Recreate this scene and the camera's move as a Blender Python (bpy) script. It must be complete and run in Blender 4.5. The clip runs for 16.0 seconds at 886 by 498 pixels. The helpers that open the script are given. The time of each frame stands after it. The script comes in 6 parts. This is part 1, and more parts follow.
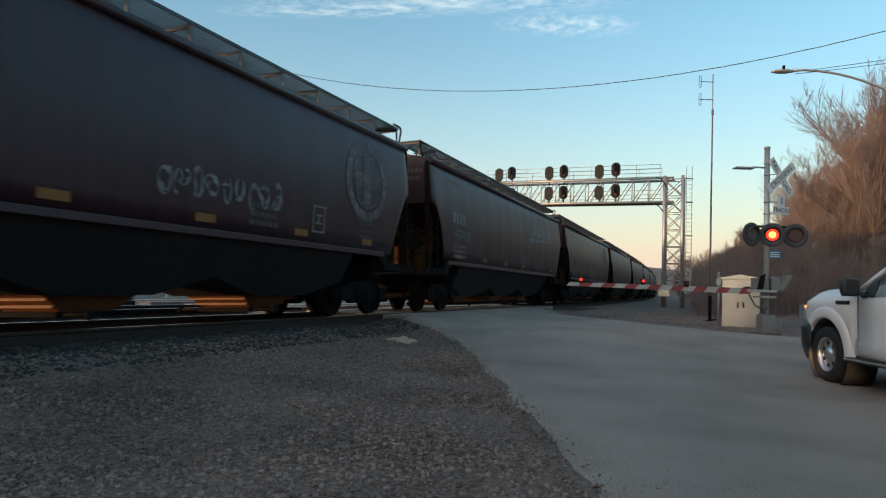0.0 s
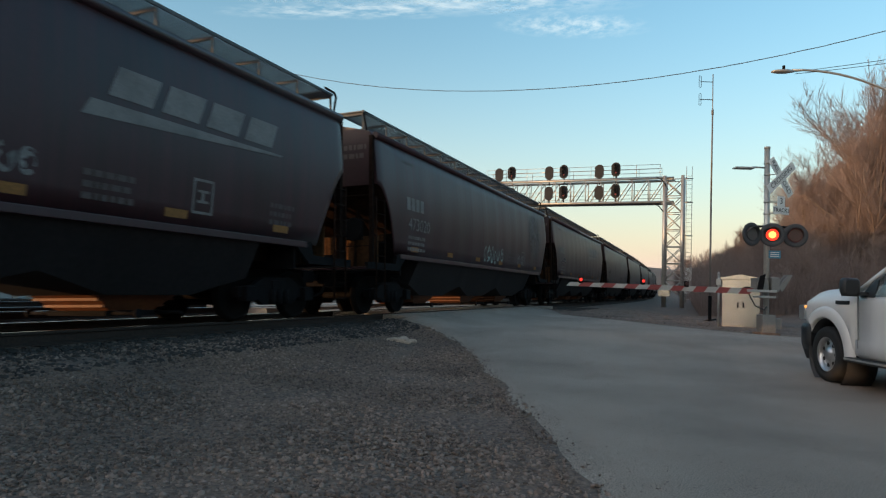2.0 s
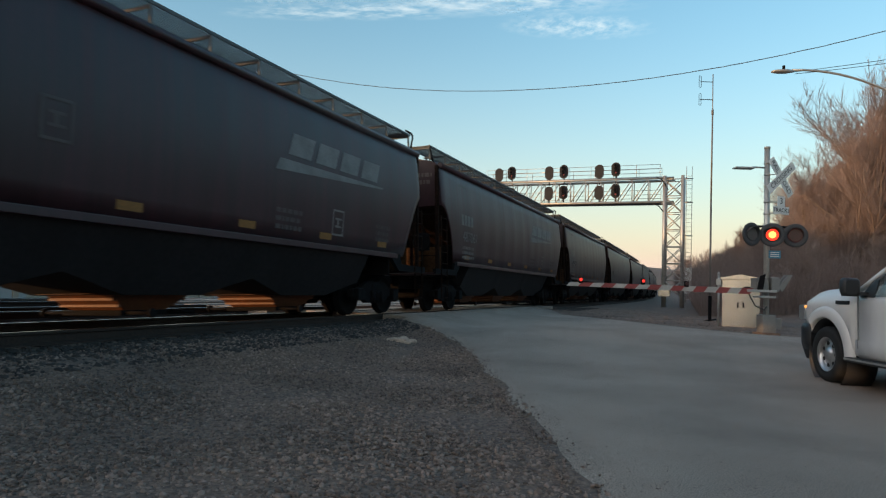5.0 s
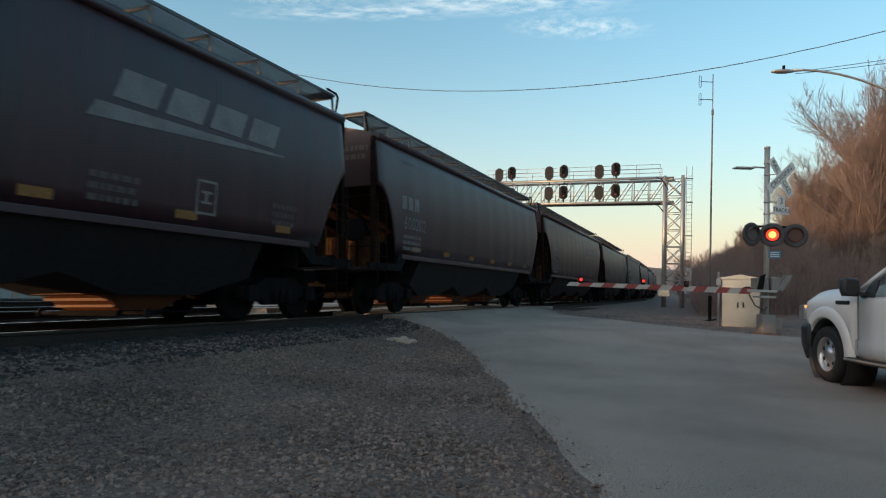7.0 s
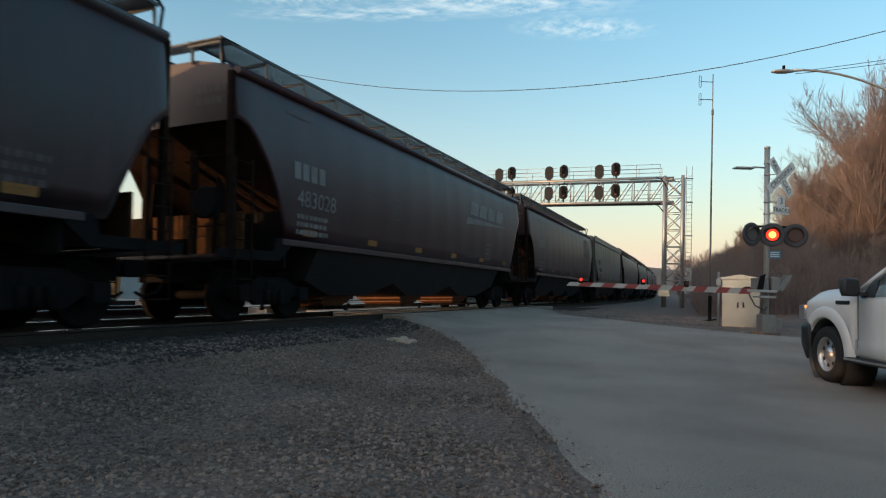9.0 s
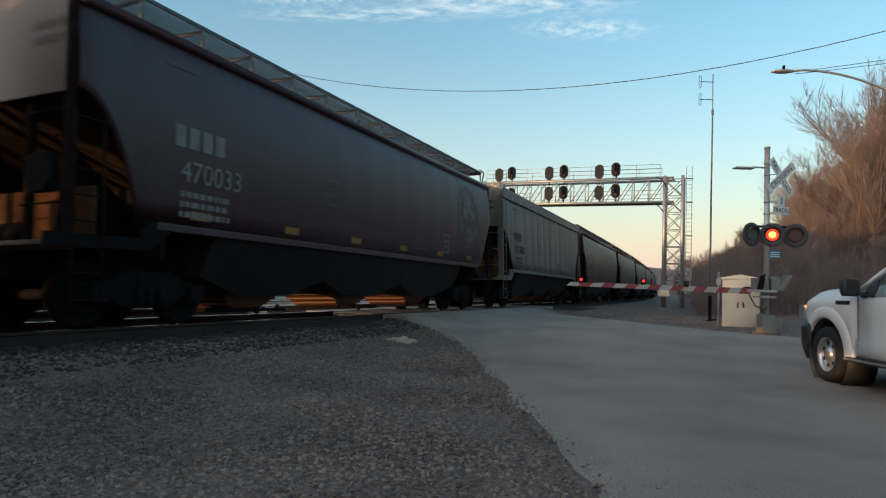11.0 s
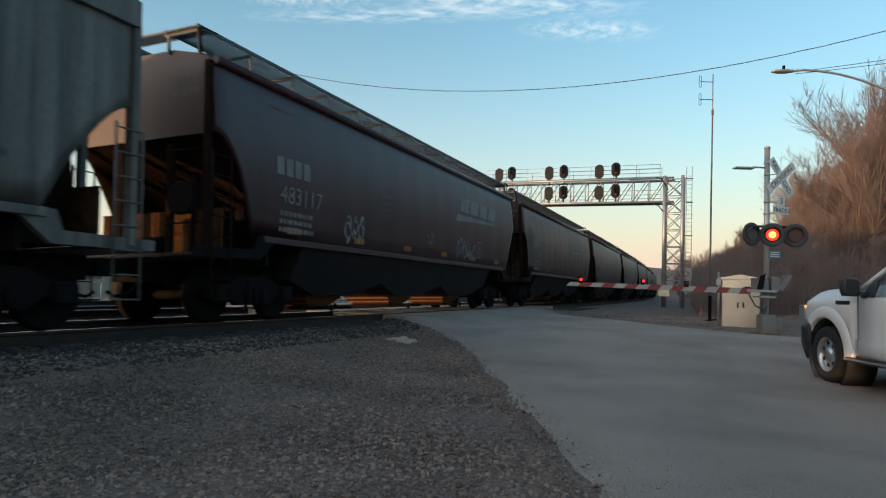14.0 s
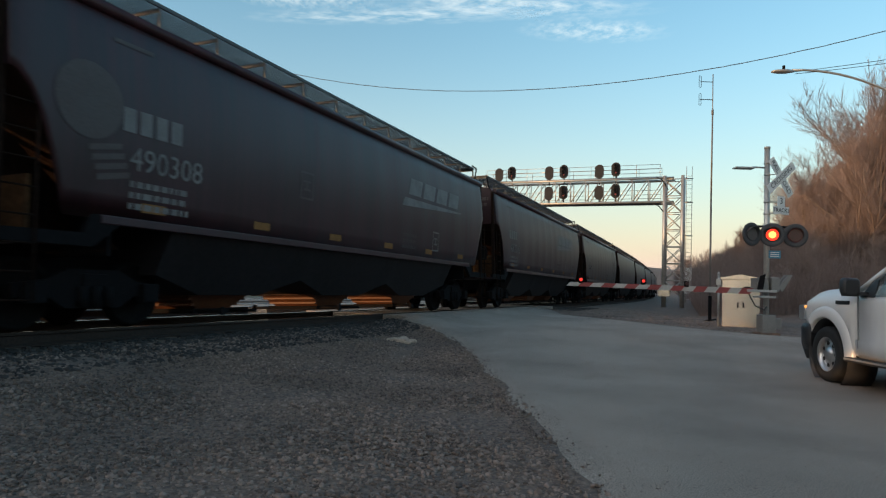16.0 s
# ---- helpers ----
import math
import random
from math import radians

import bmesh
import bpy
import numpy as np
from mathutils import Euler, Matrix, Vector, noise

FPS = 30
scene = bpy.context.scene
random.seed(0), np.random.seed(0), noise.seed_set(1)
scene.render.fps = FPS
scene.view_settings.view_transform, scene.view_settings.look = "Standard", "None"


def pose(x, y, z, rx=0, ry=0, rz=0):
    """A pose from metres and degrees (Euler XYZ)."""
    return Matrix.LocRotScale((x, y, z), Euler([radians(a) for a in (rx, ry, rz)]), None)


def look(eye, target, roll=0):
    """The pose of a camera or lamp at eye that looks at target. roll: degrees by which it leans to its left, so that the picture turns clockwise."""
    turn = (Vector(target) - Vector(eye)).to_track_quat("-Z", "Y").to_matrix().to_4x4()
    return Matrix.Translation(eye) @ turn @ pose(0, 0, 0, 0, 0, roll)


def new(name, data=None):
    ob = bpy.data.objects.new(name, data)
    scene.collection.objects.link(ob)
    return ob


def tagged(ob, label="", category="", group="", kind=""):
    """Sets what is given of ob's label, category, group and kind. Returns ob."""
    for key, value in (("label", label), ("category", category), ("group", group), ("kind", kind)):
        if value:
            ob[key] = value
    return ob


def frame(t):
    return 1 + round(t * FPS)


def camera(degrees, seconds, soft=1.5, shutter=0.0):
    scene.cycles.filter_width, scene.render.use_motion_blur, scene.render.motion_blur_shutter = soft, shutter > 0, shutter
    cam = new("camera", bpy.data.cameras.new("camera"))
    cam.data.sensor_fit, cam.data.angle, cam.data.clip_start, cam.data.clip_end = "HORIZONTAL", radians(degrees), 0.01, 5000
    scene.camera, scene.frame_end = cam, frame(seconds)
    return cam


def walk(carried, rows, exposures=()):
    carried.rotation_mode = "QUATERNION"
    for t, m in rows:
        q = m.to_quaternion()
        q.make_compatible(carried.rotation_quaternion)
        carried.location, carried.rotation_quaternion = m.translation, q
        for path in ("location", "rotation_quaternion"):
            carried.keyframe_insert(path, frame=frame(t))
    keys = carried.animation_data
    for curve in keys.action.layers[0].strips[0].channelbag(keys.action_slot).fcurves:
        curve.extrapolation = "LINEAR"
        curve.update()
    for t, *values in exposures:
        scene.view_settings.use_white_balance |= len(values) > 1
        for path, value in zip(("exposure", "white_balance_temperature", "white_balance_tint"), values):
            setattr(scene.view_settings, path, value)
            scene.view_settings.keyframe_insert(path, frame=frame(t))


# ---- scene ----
# ---- camera: a fixed tripod at the road's edge, 1.2 m up ----
cam = camera(67.65, 16.0, soft=1.2, shutter=0.2)
EYE = (0.0, 0.0, 1.2)
AIM = (0.0, 100.0, 1.2 + 5.70)
ROLL = 2.0
walk(cam, [(0.0, look(EYE, AIM, ROLL)), (16.0, look(EYE, AIM, ROLL))], exposures=[(0.0, 2.85, 6950, 4), (16.0, 2.85, 6950, 4)])

# ---- world and sun: low evening sun beyond the train ----
SUN_AZ = radians(-118.0)   # from straight ahead, to the left
SUN_EL = radians(1.2)
world = bpy.data.worlds.new("evening_sky")
scene.world = world
world.use_nodes = True
wn = world.node_tree
wn.nodes.clear()
sky = wn.nodes.new("ShaderNodeTexSky")
sky.sky_type = 'NISHITA'
sky.sun_disc = False
sky.sun_elevation = SUN_EL
sky.sun_rotation = SUN_AZ
sky.air_density, sky.dust_density, sky.ozone_density = 1.0, 0.25, 2.2
bg = wn.nodes.new("ShaderNodeBackground")
bg.inputs["Strength"].default_value = 0.15
wout = wn.nodes.new("ShaderNodeOutputWorld")
# pale haze towards the horizon, all round
co = wn.nodes.new("ShaderNodeTexCoord")
sep = wn.nodes.new("ShaderNodeSeparateXYZ")
flat = wn.nodes.new("ShaderNodeMath")
flat.operation = "ABSOLUTE"
inv = wn.nodes.new("ShaderNodeMath")
inv.operation, inv.inputs[0].default_value = "SUBTRACT", 1.0
fade = wn.nodes.new("ShaderNodeMath")
fade.operation, fade.inputs[1].default_value = "POWER", 6.0
amount = wn.nodes.new("ShaderNodeMath")
amount.operation, amount.inputs[1].default_value = "MULTIPLY", 0.97
haze = wn.nodes.new("ShaderNodeMix")
haze.data_type = "RGBA"
haze.inputs["B"].default_value = (0.88, 0.68, 0.73, 1)
wn.links.new(co.outputs["Generated"], sep.inputs[0])
wn.links.new(sep.outputs["Z"], flat.inputs[0])
wn.links.new(flat.outputs[0], inv.inputs[1])
wn.links.new(inv.outputs[0], fade.inputs[0])
wn.links.new(fade.outputs[0], amount.inputs[0])
wn.links.new(amount.outputs[0], haze.inputs["Factor"])
# clear cyan upper air
clear = wn.nodes.new("ShaderNodeVectorMath")
clear.operation, clear.inputs[1].default_value = "MULTIPLY", (0.715, 0.935, 0.95)
wn.links.new(sky.outputs[0], clear.inputs[0])
wn.links.new(clear.outputs[0], haze.inputs["A"])
# broad warm twilight glow round the setting sun
nrm = wn.nodes.new("ShaderNodeVectorMath")
nrm.operation = "NORMALIZE"
toward = wn.nodes.new("ShaderNodeVectorMath")
toward.operation = "DOT_PRODUCT"
toward.inputs[1].default_value = (math.sin(SUN_AZ) * math.cos(SUN_EL), math.cos(SUN_AZ) * math.cos(SUN_EL), math.sin(SUN_EL))
above = wn.nodes.new("ShaderNodeMath")
above.operation, above.inputs[1].default_value = "MAXIMUM", 0.0
tight = wn.nodes.new("ShaderNodeMath")
tight.operation, tight.inputs[1].default_value = "POWER", 2.5
arch = wn.nodes.new("ShaderNodeVectorMath")
arch.operation, arch.inputs[0].default_value = "SCALE", (1.75, 1.15, 0.82)
total = wn.nodes.new("ShaderNodeVectorMath")
total.operation = "ADD"
wn.links.new(co.outputs["Generated"], nrm.inputs[0])
wn.links.new(nrm.outputs[0], toward.inputs[0])
wn.links.new(toward.outputs["Value"], above.inputs[0])
wn.links.new(above.outputs[0], tight.inputs[0])
wn.links.new(tight.outputs[0], arch.inputs["Scale"])
wn.links.new(haze.outputs["Result"], total.inputs[0])
wn.links.new(arch.outputs[0], total.inputs[1])
wn.links.new(total.outputs[0], bg.inputs[0])
wn.links.new(bg.outputs[0], wout.inputs[0])

sun = new("sun", bpy.data.lights.new("sun", "SUN"))
sun.data.energy = 0.42
sun.data.angle = radians(0.6)
sun.data.color = (1.0, 0.56, 0.28)
SUN_DIR = Vector((math.sin(SUN_AZ) * math.cos(SUN_EL), math.cos(SUN_AZ) * math.cos(SUN_EL), math.sin(SUN_EL)))
sun.matrix_world = look(SUN_DIR * 100, (0, 0, 0))

# ---- plan: the track's own coordinates ----
TH = radians(23.06)              # the track's bearing, to the right of straight ahead
SD, CD = math.sin(TH), math.cos(TH)
RAIL = 0.44                     # top of rail
LC = 8.90                        # the near track's centre, left of the eye
RAD = 1900.0                     # far bend to the left
S0 = 0.0
BANK = 2.6                       # the train leans into the bend


def track(s, l=0.0):
    """Plan position and bearing on a line l metres left of the near track's centre."""
    if s < S0:
        a, ps, pl = 0.0, s, 0.0
    else:
        a = (s - S0) / RAD
        ps, pl = S0 + RAD * math.sin(a), RAD * (1 - math.cos(a))
    ps, pl = ps - l * math.sin(a), pl + l * math.cos(a) + LC
    return ps * SD - pl * CD, ps * CD + pl * SD, TH - a


def to_track(x, y):
    s, l = x * SD + y * CD, -x * CD + y * SD
    if s > S0:
        l -= (s - S0) ** 2 / (2 * RAD)
    return s, l


def ease(a, b, v):
    v = min(1.0, max(0.0, (v - a) / (b - a)))
    return v * v * (3 - 2 * v)


def road_left(y):
    pts = ((-8, 1.5), (2.0, 0.91), (4.0, 0.85), (6.0, 0.80), (8.0, 0.72), (10.0, 0.60), (11.6, 0.45), (13.0, 0.20), (14.4, -0.10), (15.8, -0.60), (17.5, -1.3), (60, -8.0))
    for (a, b), (c, d) in zip(pts, pts[1:]):
        if y <= c:
            return b + (d - b) * (y - a) / (c - a)
    return -4.0


def ground_z(x, y):
    s, l = to_track(x, y)
    z = 0.27 * ease(8.4, 15.5, y) * ease(-3, 2, x)
    on_road = ease(-0.8, 0.5, x - road_left(y)) * (1 - ease(28, 33, s))
    bank = 0.245 * ease(4.2, 6.9, l)
    ramp = 0.40 * ease(2.6, 7.4, l)
    z = max(z * (1 - ease(6.6, 8.0, l)), bank * (1 - on_road) + ramp * on_road)
    # beyond the tracks the land drops a little
    z -= 0.6 * ease(19.5, 24, l)
    # wooded hill to the right
    hx = x - 0.37 * y - 2.0
    z += 17.0 * ease(-1, 42, hx) * ease(26, 44, y + x * 0.3)
    # unseen rise added beside the road, behind the eye, to block low sky from the wagons
    z += 16.0 * ease(30, 75, x - 0.2 * y) * (1 - ease(20, 40, y + x * 0.3))
    # low far ridge
    z += 20.0 * ease(230, 420, y) * (0.7 + 0.3 * math.sin(x * 0.012 + 1.0))
    return z


# ---- mesh helpers ----
def box(bm, x0, y0, z0, x1, y1, z1):
    v = [bm.verts.new(p) for p in ((x0, y0, z0), (x1, y0, z0), (x1, y1, z0), (x0, y1, z0), (x0, y0, z1), (x1, y0, z1), (x1, y1, z1), (x0, y1, z1))]
    for f in ((3, 2, 1, 0), (4, 5, 6, 7), (0, 1, 5, 4), (1, 2, 6, 5), (2, 3, 7, 6), (3, 0, 4, 7)):
        bm.faces.new([v[i] for i in f])
    return v


def bbox(bm, x0, y0, z0, x1, y1, z1, r=0.02):
    """A box with bevelled edges."""
    t = bmesh.new()
    box(t, x0, y0, z0, x1, y1, z1)
    bmesh.ops.bevel(t, geom=list(t.edges), offset=r, segments=2, profile=0.7, affect='EDGES')
    join(bm, t)


def join(bm, t, m=None):
    if m is not None:
        bmesh.ops.transform(t, matrix=m, verts=t.verts)
    vs = {v: bm.verts.new(v.co) for v in t.verts}
    for f in t.faces:
        g = bm.faces.new([vs[v] for v in f.verts])
        g.smooth = f.smooth
    t.free()


def rod(bm, p, q, r, n=8, r2=None, caps=True, smooth=True):
    p, q = Vector(p), Vector(q)
    r2 = r if r2 is None else r2
    d = (q - p).normalized()
    a = d.orthogonal().normalized()
    b = d.cross(a)
    rings = []
    for c, rr in ((p, r), (q, r2)):
        rings.append([bm.verts.new(c + (a * math.cos(2 * math.pi * k / n) + b * math.sin(2 * math.pi * k / n)) * rr) for k in range(n)])
    for k in range(n):
        f = bm.faces.new((rings[0][k], rings[0][(k + 1) % n], rings[1][(k + 1) % n], rings[1][k]))
        f.smooth = smooth
    if caps:
        bm.faces.new(rings[0][::-1])
        bm.faces.new(rings[1])


def path(bm, pts, r, n=6):
    """One bent tube along the points."""
    pts = [Vector(p) for p in pts]
    rings = []
    a = None
    for k, p in enumerate(pts):
        d = (pts[min(k + 1, len(pts) - 1)] - pts[max(k - 1, 0)]).normalized()
        a = d.orthogonal().normalized() if a is None else (a - d * a.dot(d)).normalized()
        b = d.cross(a)
        rings.append([p + (a * math.cos(2 * math.pi * j / n) + b * math.sin(2 * math.pi * j / n)) * r for j in range(n)])
    loft(bm, rings)


def lathe(bm, prof, n=24, m=None, caps=True):
    """Turns a profile of (radius, height along x) about the x axis."""
    t = bmesh.new()
    rings = [[t.verts.new((h, r * math.cos(2 * math.pi * k / n), r * math.sin(2 * math.pi * k / n))) for k in range(n)] for r, h in prof]
    for a, b in zip(rings, rings[1:]):
        for k in range(n):
            f = t.faces.new((a[k], a[(k + 1) % n], b[(k + 1) % n], b[k]))
            f.smooth = True
    if caps and prof[0][0] > 1e-4:
        t.faces.new(rings[0][::-1])
    if caps and prof[-1][0] > 1e-4:
        t.faces.new(rings[-1])
    bmesh.ops.remove_doubles(t, verts=t.verts, dist=1e-5)
    join(bm, t, m)


def prism(bm, poly, axis, a, b):
    """Extrudes a polygon of two coordinates along an axis from a to b."""
    def at(u, v, w):
        return {"x": (w, u, v), "y": (u, w, v), "z": (u, v, w)}[axis]
    lo = [bm.verts.new(at(u, v, a)) for u, v in poly]
    hi = [bm.verts.new(at(u, v, b)) for u, v in poly]
    n = len(poly)
    bm.faces.new(lo)
    bm.faces.new(hi[::-1])
    for k in range(n):
        bm.faces.new((lo[k], hi[k], hi[(k + 1) % n], lo[(k + 1) % n]))


def loft(bm, sections, smooth=True, closed=True, caps=True):
    rings = [[bm.verts.new(p) for p in sec] for sec in sections]
    n = len(rings[0])
    for a, b in zip(rings, rings[1:]):
        for k in range(n if closed else n - 1):
            f = bm.faces.new((a[k], a[(k + 1) % n], b[(k + 1) % n], b[k]))
            f.smooth = smooth
    if caps and closed:
        bm.faces.new(rings[0][::-1])
        bm.faces.new(rings[-1])


def mesh_of(name, bm, material):
    bmesh.ops.recalc_face_normals(bm, faces=bm.faces)
    me = bpy.data.meshes.new(name)
    bm.to_mesh(me)
    bm.free()
    me.materials.append(material)
    return me


def part(name, bm, material, parent=None, label="", m=None):
    me = bm if isinstance(bm, bpy.types.Mesh) else mesh_of(name, bm, material)
    ob = new(name, me)
    ob.parent = parent
    if m is not None:
        ob.matrix_basis = m
    return tagged(ob, label) if label else ob


def empty(name, m, label, category, group="", kind=""):
    ob = new(name)
    ob.empty_display_size = 0.2
    ob.matrix_basis = m
    return tagged(ob, label, category, group, kind)


def text_mesh(text, size, extrude=0.003):
    cu = bpy.data.curves.new("letters", "FONT")
    cu.body, cu.size, cu.extrude = text, size, extrude
    cu.align_x, cu.align_y = "CENTER", "CENTER"
    cu.resolution_u = 3
    ob = bpy.data.objects.new("letters", cu)
    scene.collection.objects.link(ob)
    me = bpy.data.meshes.new_from_object(ob.evaluated_get(bpy.context.evaluated_depsgraph_get()))
    bpy.data.objects.remove(ob)
    t = bmesh.new()
    t.from_mesh(me)
    return t


# ---- materials ----
def material(name, colour, rough=0.7, metal=0.0, grain=40.0, vary=0.25, bump=0.2, stain=1.2, stain_col=None, stain_amt=0.4, spec=0.5, per_piece=0.0):
    m = bpy.data.materials.new(name)
    m.use_nodes = True
    nt = m.node_tree
    n = nt.nodes
    b = n["Principled BSDF"]
    co = n.new("ShaderNodeTexCoord")
    n1 = n.new("ShaderNodeTexNoise")
    n1.inputs["Scale"].default_value = grain
    n1.inputs["Detail"].default_value = 5
    n2 = n.new("ShaderNodeTexNoise")
    n2.inputs["Scale"].default_value = stain
    n2.inputs["Detail"].default_value = 6
    nt.links.new(co.outputs["Object"], n1.inputs["Vector"])
    nt.links.new(co.outputs["Object"], n2.inputs["Vector"])
    r1 = n.new("ShaderNodeMapRange")
    r1.inputs["From Min"].default_value, r1.inputs["From Max"].default_value = 0.3, 0.7
    r1.inputs["To Min"].default_value, r1.inputs["To Max"].default_value = 1 - vary, 1 + vary
    nt.links.new(n1.outputs["Fac"], r1.inputs["Value"])
    r2 = n.new("ShaderNodeMapRange")
    r2.inputs["From Min"].default_value, r2.inputs["From Max"].default_value = 0.42, 0.72
    r2.inputs["To Max"].default_value = stain_amt
    nt.links.new(n2.outputs["Fac"], r2.inputs["Value"])
    mx = n.new("ShaderNodeMix")
    mx.data_type = "RGBA"
    mx.inputs["A"].default_value = (*colour, 1)
    mx.inputs["B"].default_value = (*(stain_col or [c * 0.55 for c in colour]), 1)
    nt.links.new(r2.outputs["Result"], mx.inputs["Factor"])
    ml = n.new("ShaderNodeVectorMath")
    ml.operation = "SCALE"
    nt.links.new(mx.outputs["Result"], ml.inputs[0])
    nt.links.new(r1.outputs["Result"], ml.inputs["Scale"])
    last = ml
    if per_piece:
        isl = n.new("ShaderNodeNewGeometry")
        r3 = n.new("ShaderNodeMapRange")
        r3.inputs["To Min"].default_value, r3.inputs["To Max"].default_value = 1 - per_piece, 1 + per_piece
        nt.links.new(isl.outputs["Random Per Island"], r3.inputs["Value"])
        m2 = n.new("ShaderNodeVectorMath")
        m2.operation = "SCALE"
        nt.links.new(ml.outputs[0], m2.inputs[0])
        nt.links.new(r3.outputs["Result"], m2.inputs["Scale"])
        last = m2
    nt.links.new(last.outputs[0], b.inputs["Base Color"])
    b.inputs["Roughness"].default_value = rough
    b.inputs["Metallic"].default_value = metal
    b.inputs["Specular IOR Level"].default_value = spec
    if bump:
        bp = n.new("ShaderNodeBump")
        bp.inputs["Strength"].default_value = bump
        bp.inputs["Distance"].default_value = 0.02
        nt.links.new(n1.outputs["Fac"], bp.inputs["Height"])
        nt.links.new(bp.outputs[0], b.inputs["Normal"])
    return m


def glow(name, colour, strength):
    m = bpy.data.materials.new(name)
    m.use_nodes = True
    b = m.node_tree.nodes["Principled BSDF"]
    b.inputs["Base Color"].default_value = (*colour, 1)
    b.inputs["Emission Color"].default_value = (*colour, 1)
    b.inputs["Emission Strength"].default_value = strength
    return m


def glass(name, tint=(0.6, 0.7, 0.72), rough=0.02):
    m = bpy.data.materials.new(name)
    m.use_nodes = True
    b = m.node_tree.nodes["Principled BSDF"]
    b.inputs["Base Color"].default_value = (*tint, 1)
    b.inputs["Roughness"].default_value = rough
    b.inputs["Transmission Weight"].default_value = 0.9
    b.inputs["IOR"].default_value = 1.3
    return m


M_BROWN = material("boxcar_brown_paint", (0.031, 0.0075, 0.0108), 0.44, 0, 14, 0.12, 0.04, 0.8, (0.021, 0.0088, 0.0105), 0.6, 0.45)
M_BROWN2 = material("faded_brown_paint", (0.030, 0.0118, 0.0148), 0.44, 0, 14, 0.12, 0.04, 0.8, (0.020, 0.011, 0.013), 0.6, 0.5)
def weathered(m):
    """Adds shallow dents between frames and downward dirt streaks."""
    nt = m.node_tree
    n = nt.nodes
    b = n["Principled BSDF"]
    co = n.new("ShaderNodeTexCoord")
    wv = n.new("ShaderNodeTexWave")
    wv.bands_direction = "Y"
    wv.inputs["Scale"].default_value = 0.25
    wv.inputs["Distortion"].default_value = 1.2
    wv.inputs["Detail"].default_value = 2
    nt.links.new(co.outputs["Object"], wv.inputs["Vector"])
    b2 = n.new("ShaderNodeBump")
    b2.inputs["Strength"].default_value = 0.12
    b2.inputs["Distance"].default_value = 0.05
    nt.links.new(wv.outputs["Fac"], b2.inputs["Height"])
    old = b.inputs["Normal"].links[0].from_socket
    nt.links.new(old, b2.inputs["Normal"])
    nt.links.new(b2.outputs[0], b.inputs["Normal"])
    mp = n.new("ShaderNodeMapping")
    mp.inputs["Scale"].default_value = (1.0, 7.0, 0.35)
    ns = n.new("ShaderNodeTexNoise")
    ns.inputs["Scale"].default_value = 1.0
    ns.inputs["Detail"].default_value = 5
    nt.links.new(co.outputs["Object"], mp.inputs["Vector"])
    nt.links.new(mp.outputs[0], ns.inputs["Vector"])
    mr = n.new("ShaderNodeMapRange")
    mr.inputs["From Min"].default_value, mr.inputs["From Max"].default_value = 0.35, 0.7
    mr.inputs["To Min"].default_value, mr.inputs["To Max"].default_value = 0.65, 1.45
    nt.links.new(ns.outputs["Fac"], mr.inputs["Value"])
    sc = n.new("ShaderNodeVectorMath")
    sc.operation = "SCALE"
    src = b.inputs["Base Color"].links[0].from_socket
    nt.links.new(src, sc.inputs[0])
    nt.links.new(mr.outputs["Result"], sc.inputs["Scale"])
    nt.links.new(sc.outputs[0], b.inputs["Base Color"])
    rr = n.new("ShaderNodeMapRange")
    rr.inputs["To Min"].default_value, rr.inputs["To Max"].default_value = 0.34, 0.56
    # sheen brightens sides seen at a slant, standing in for haze on far wagons
    b.inputs["Sheen Weight"].default_value = 0.06
    b.inputs["Sheen Roughness"].default_value = 0.45
    b.inputs["Sheen Tint"].default_value = (1.0, 0.88, 0.92, 1)
    nt.links.new(ns.outputs["Fac"], rr.inputs["Value"])
    nt.links.new(rr.outputs["Result"], b.inputs["Roughness"])
    return m


weathered(M_BROWN)
weathered(M_BROWN2)
M_GREYCAR = material("grey_car_paint", (0.115, 0.112, 0.10), 0.5, 0, 14, 0.10, 0.05, 0.8, (0.08, 0.075, 0.068), 0.6, 0.25)
weathered(M_GREYCAR)
# the orange of low sun reaching under the wagons is put into this colour
M_CHUTE = material("hopper_chute_steel", (0.15, 0.05, 0.018), 0.6, 0.1, 20, 0.25, 0.1, 2, (0.07, 0.03, 0.015), 0.7)
M_DARK = material("near_black_cast_steel", (0.008, 0.007, 0.0075), 0.9, 0.0, 25, 0.3, 0.15, 3, None, 0.4, 0.15)
# lighter than the other underframe steel: distance haze put into the colour
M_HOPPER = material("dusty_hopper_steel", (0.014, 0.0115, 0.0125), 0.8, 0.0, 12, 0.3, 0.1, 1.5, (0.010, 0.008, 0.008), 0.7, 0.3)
# shade of the wagon-end recesses put into a dark, dull colour
M_END_SHADE = material("shade_toned_end_sheet", (0.020, 0.011, 0.008), 0.95, 0.0, 14, 0.3, 0.1, 1.5, (0.008, 0.006, 0.005), 0.8, 0.06)
# warm low sunlight on the bulkhead is put into this orange-brown
M_BULK = material("sun_tinted_bulkhead", (0.085, 0.042, 0.020), 0.95, 0.0, 14, 0.3, 0.1, 2, (0.03, 0.017, 0.010), 0.7, 0.06)
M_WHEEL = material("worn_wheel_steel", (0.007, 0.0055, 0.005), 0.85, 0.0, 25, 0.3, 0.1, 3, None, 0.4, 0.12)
M_GALV = material("galvanized_steel", (0.44, 0.42, 0.39), 0.42, 0.55, 30, 0.10, 0.03, 2, (0.38, 0.37, 0.36), 0.4)
M_GRATE = material("walkway_grating", (0.09, 0.095, 0.095), 0.6, 0.3, 30, 0.2, 0.0, 2)
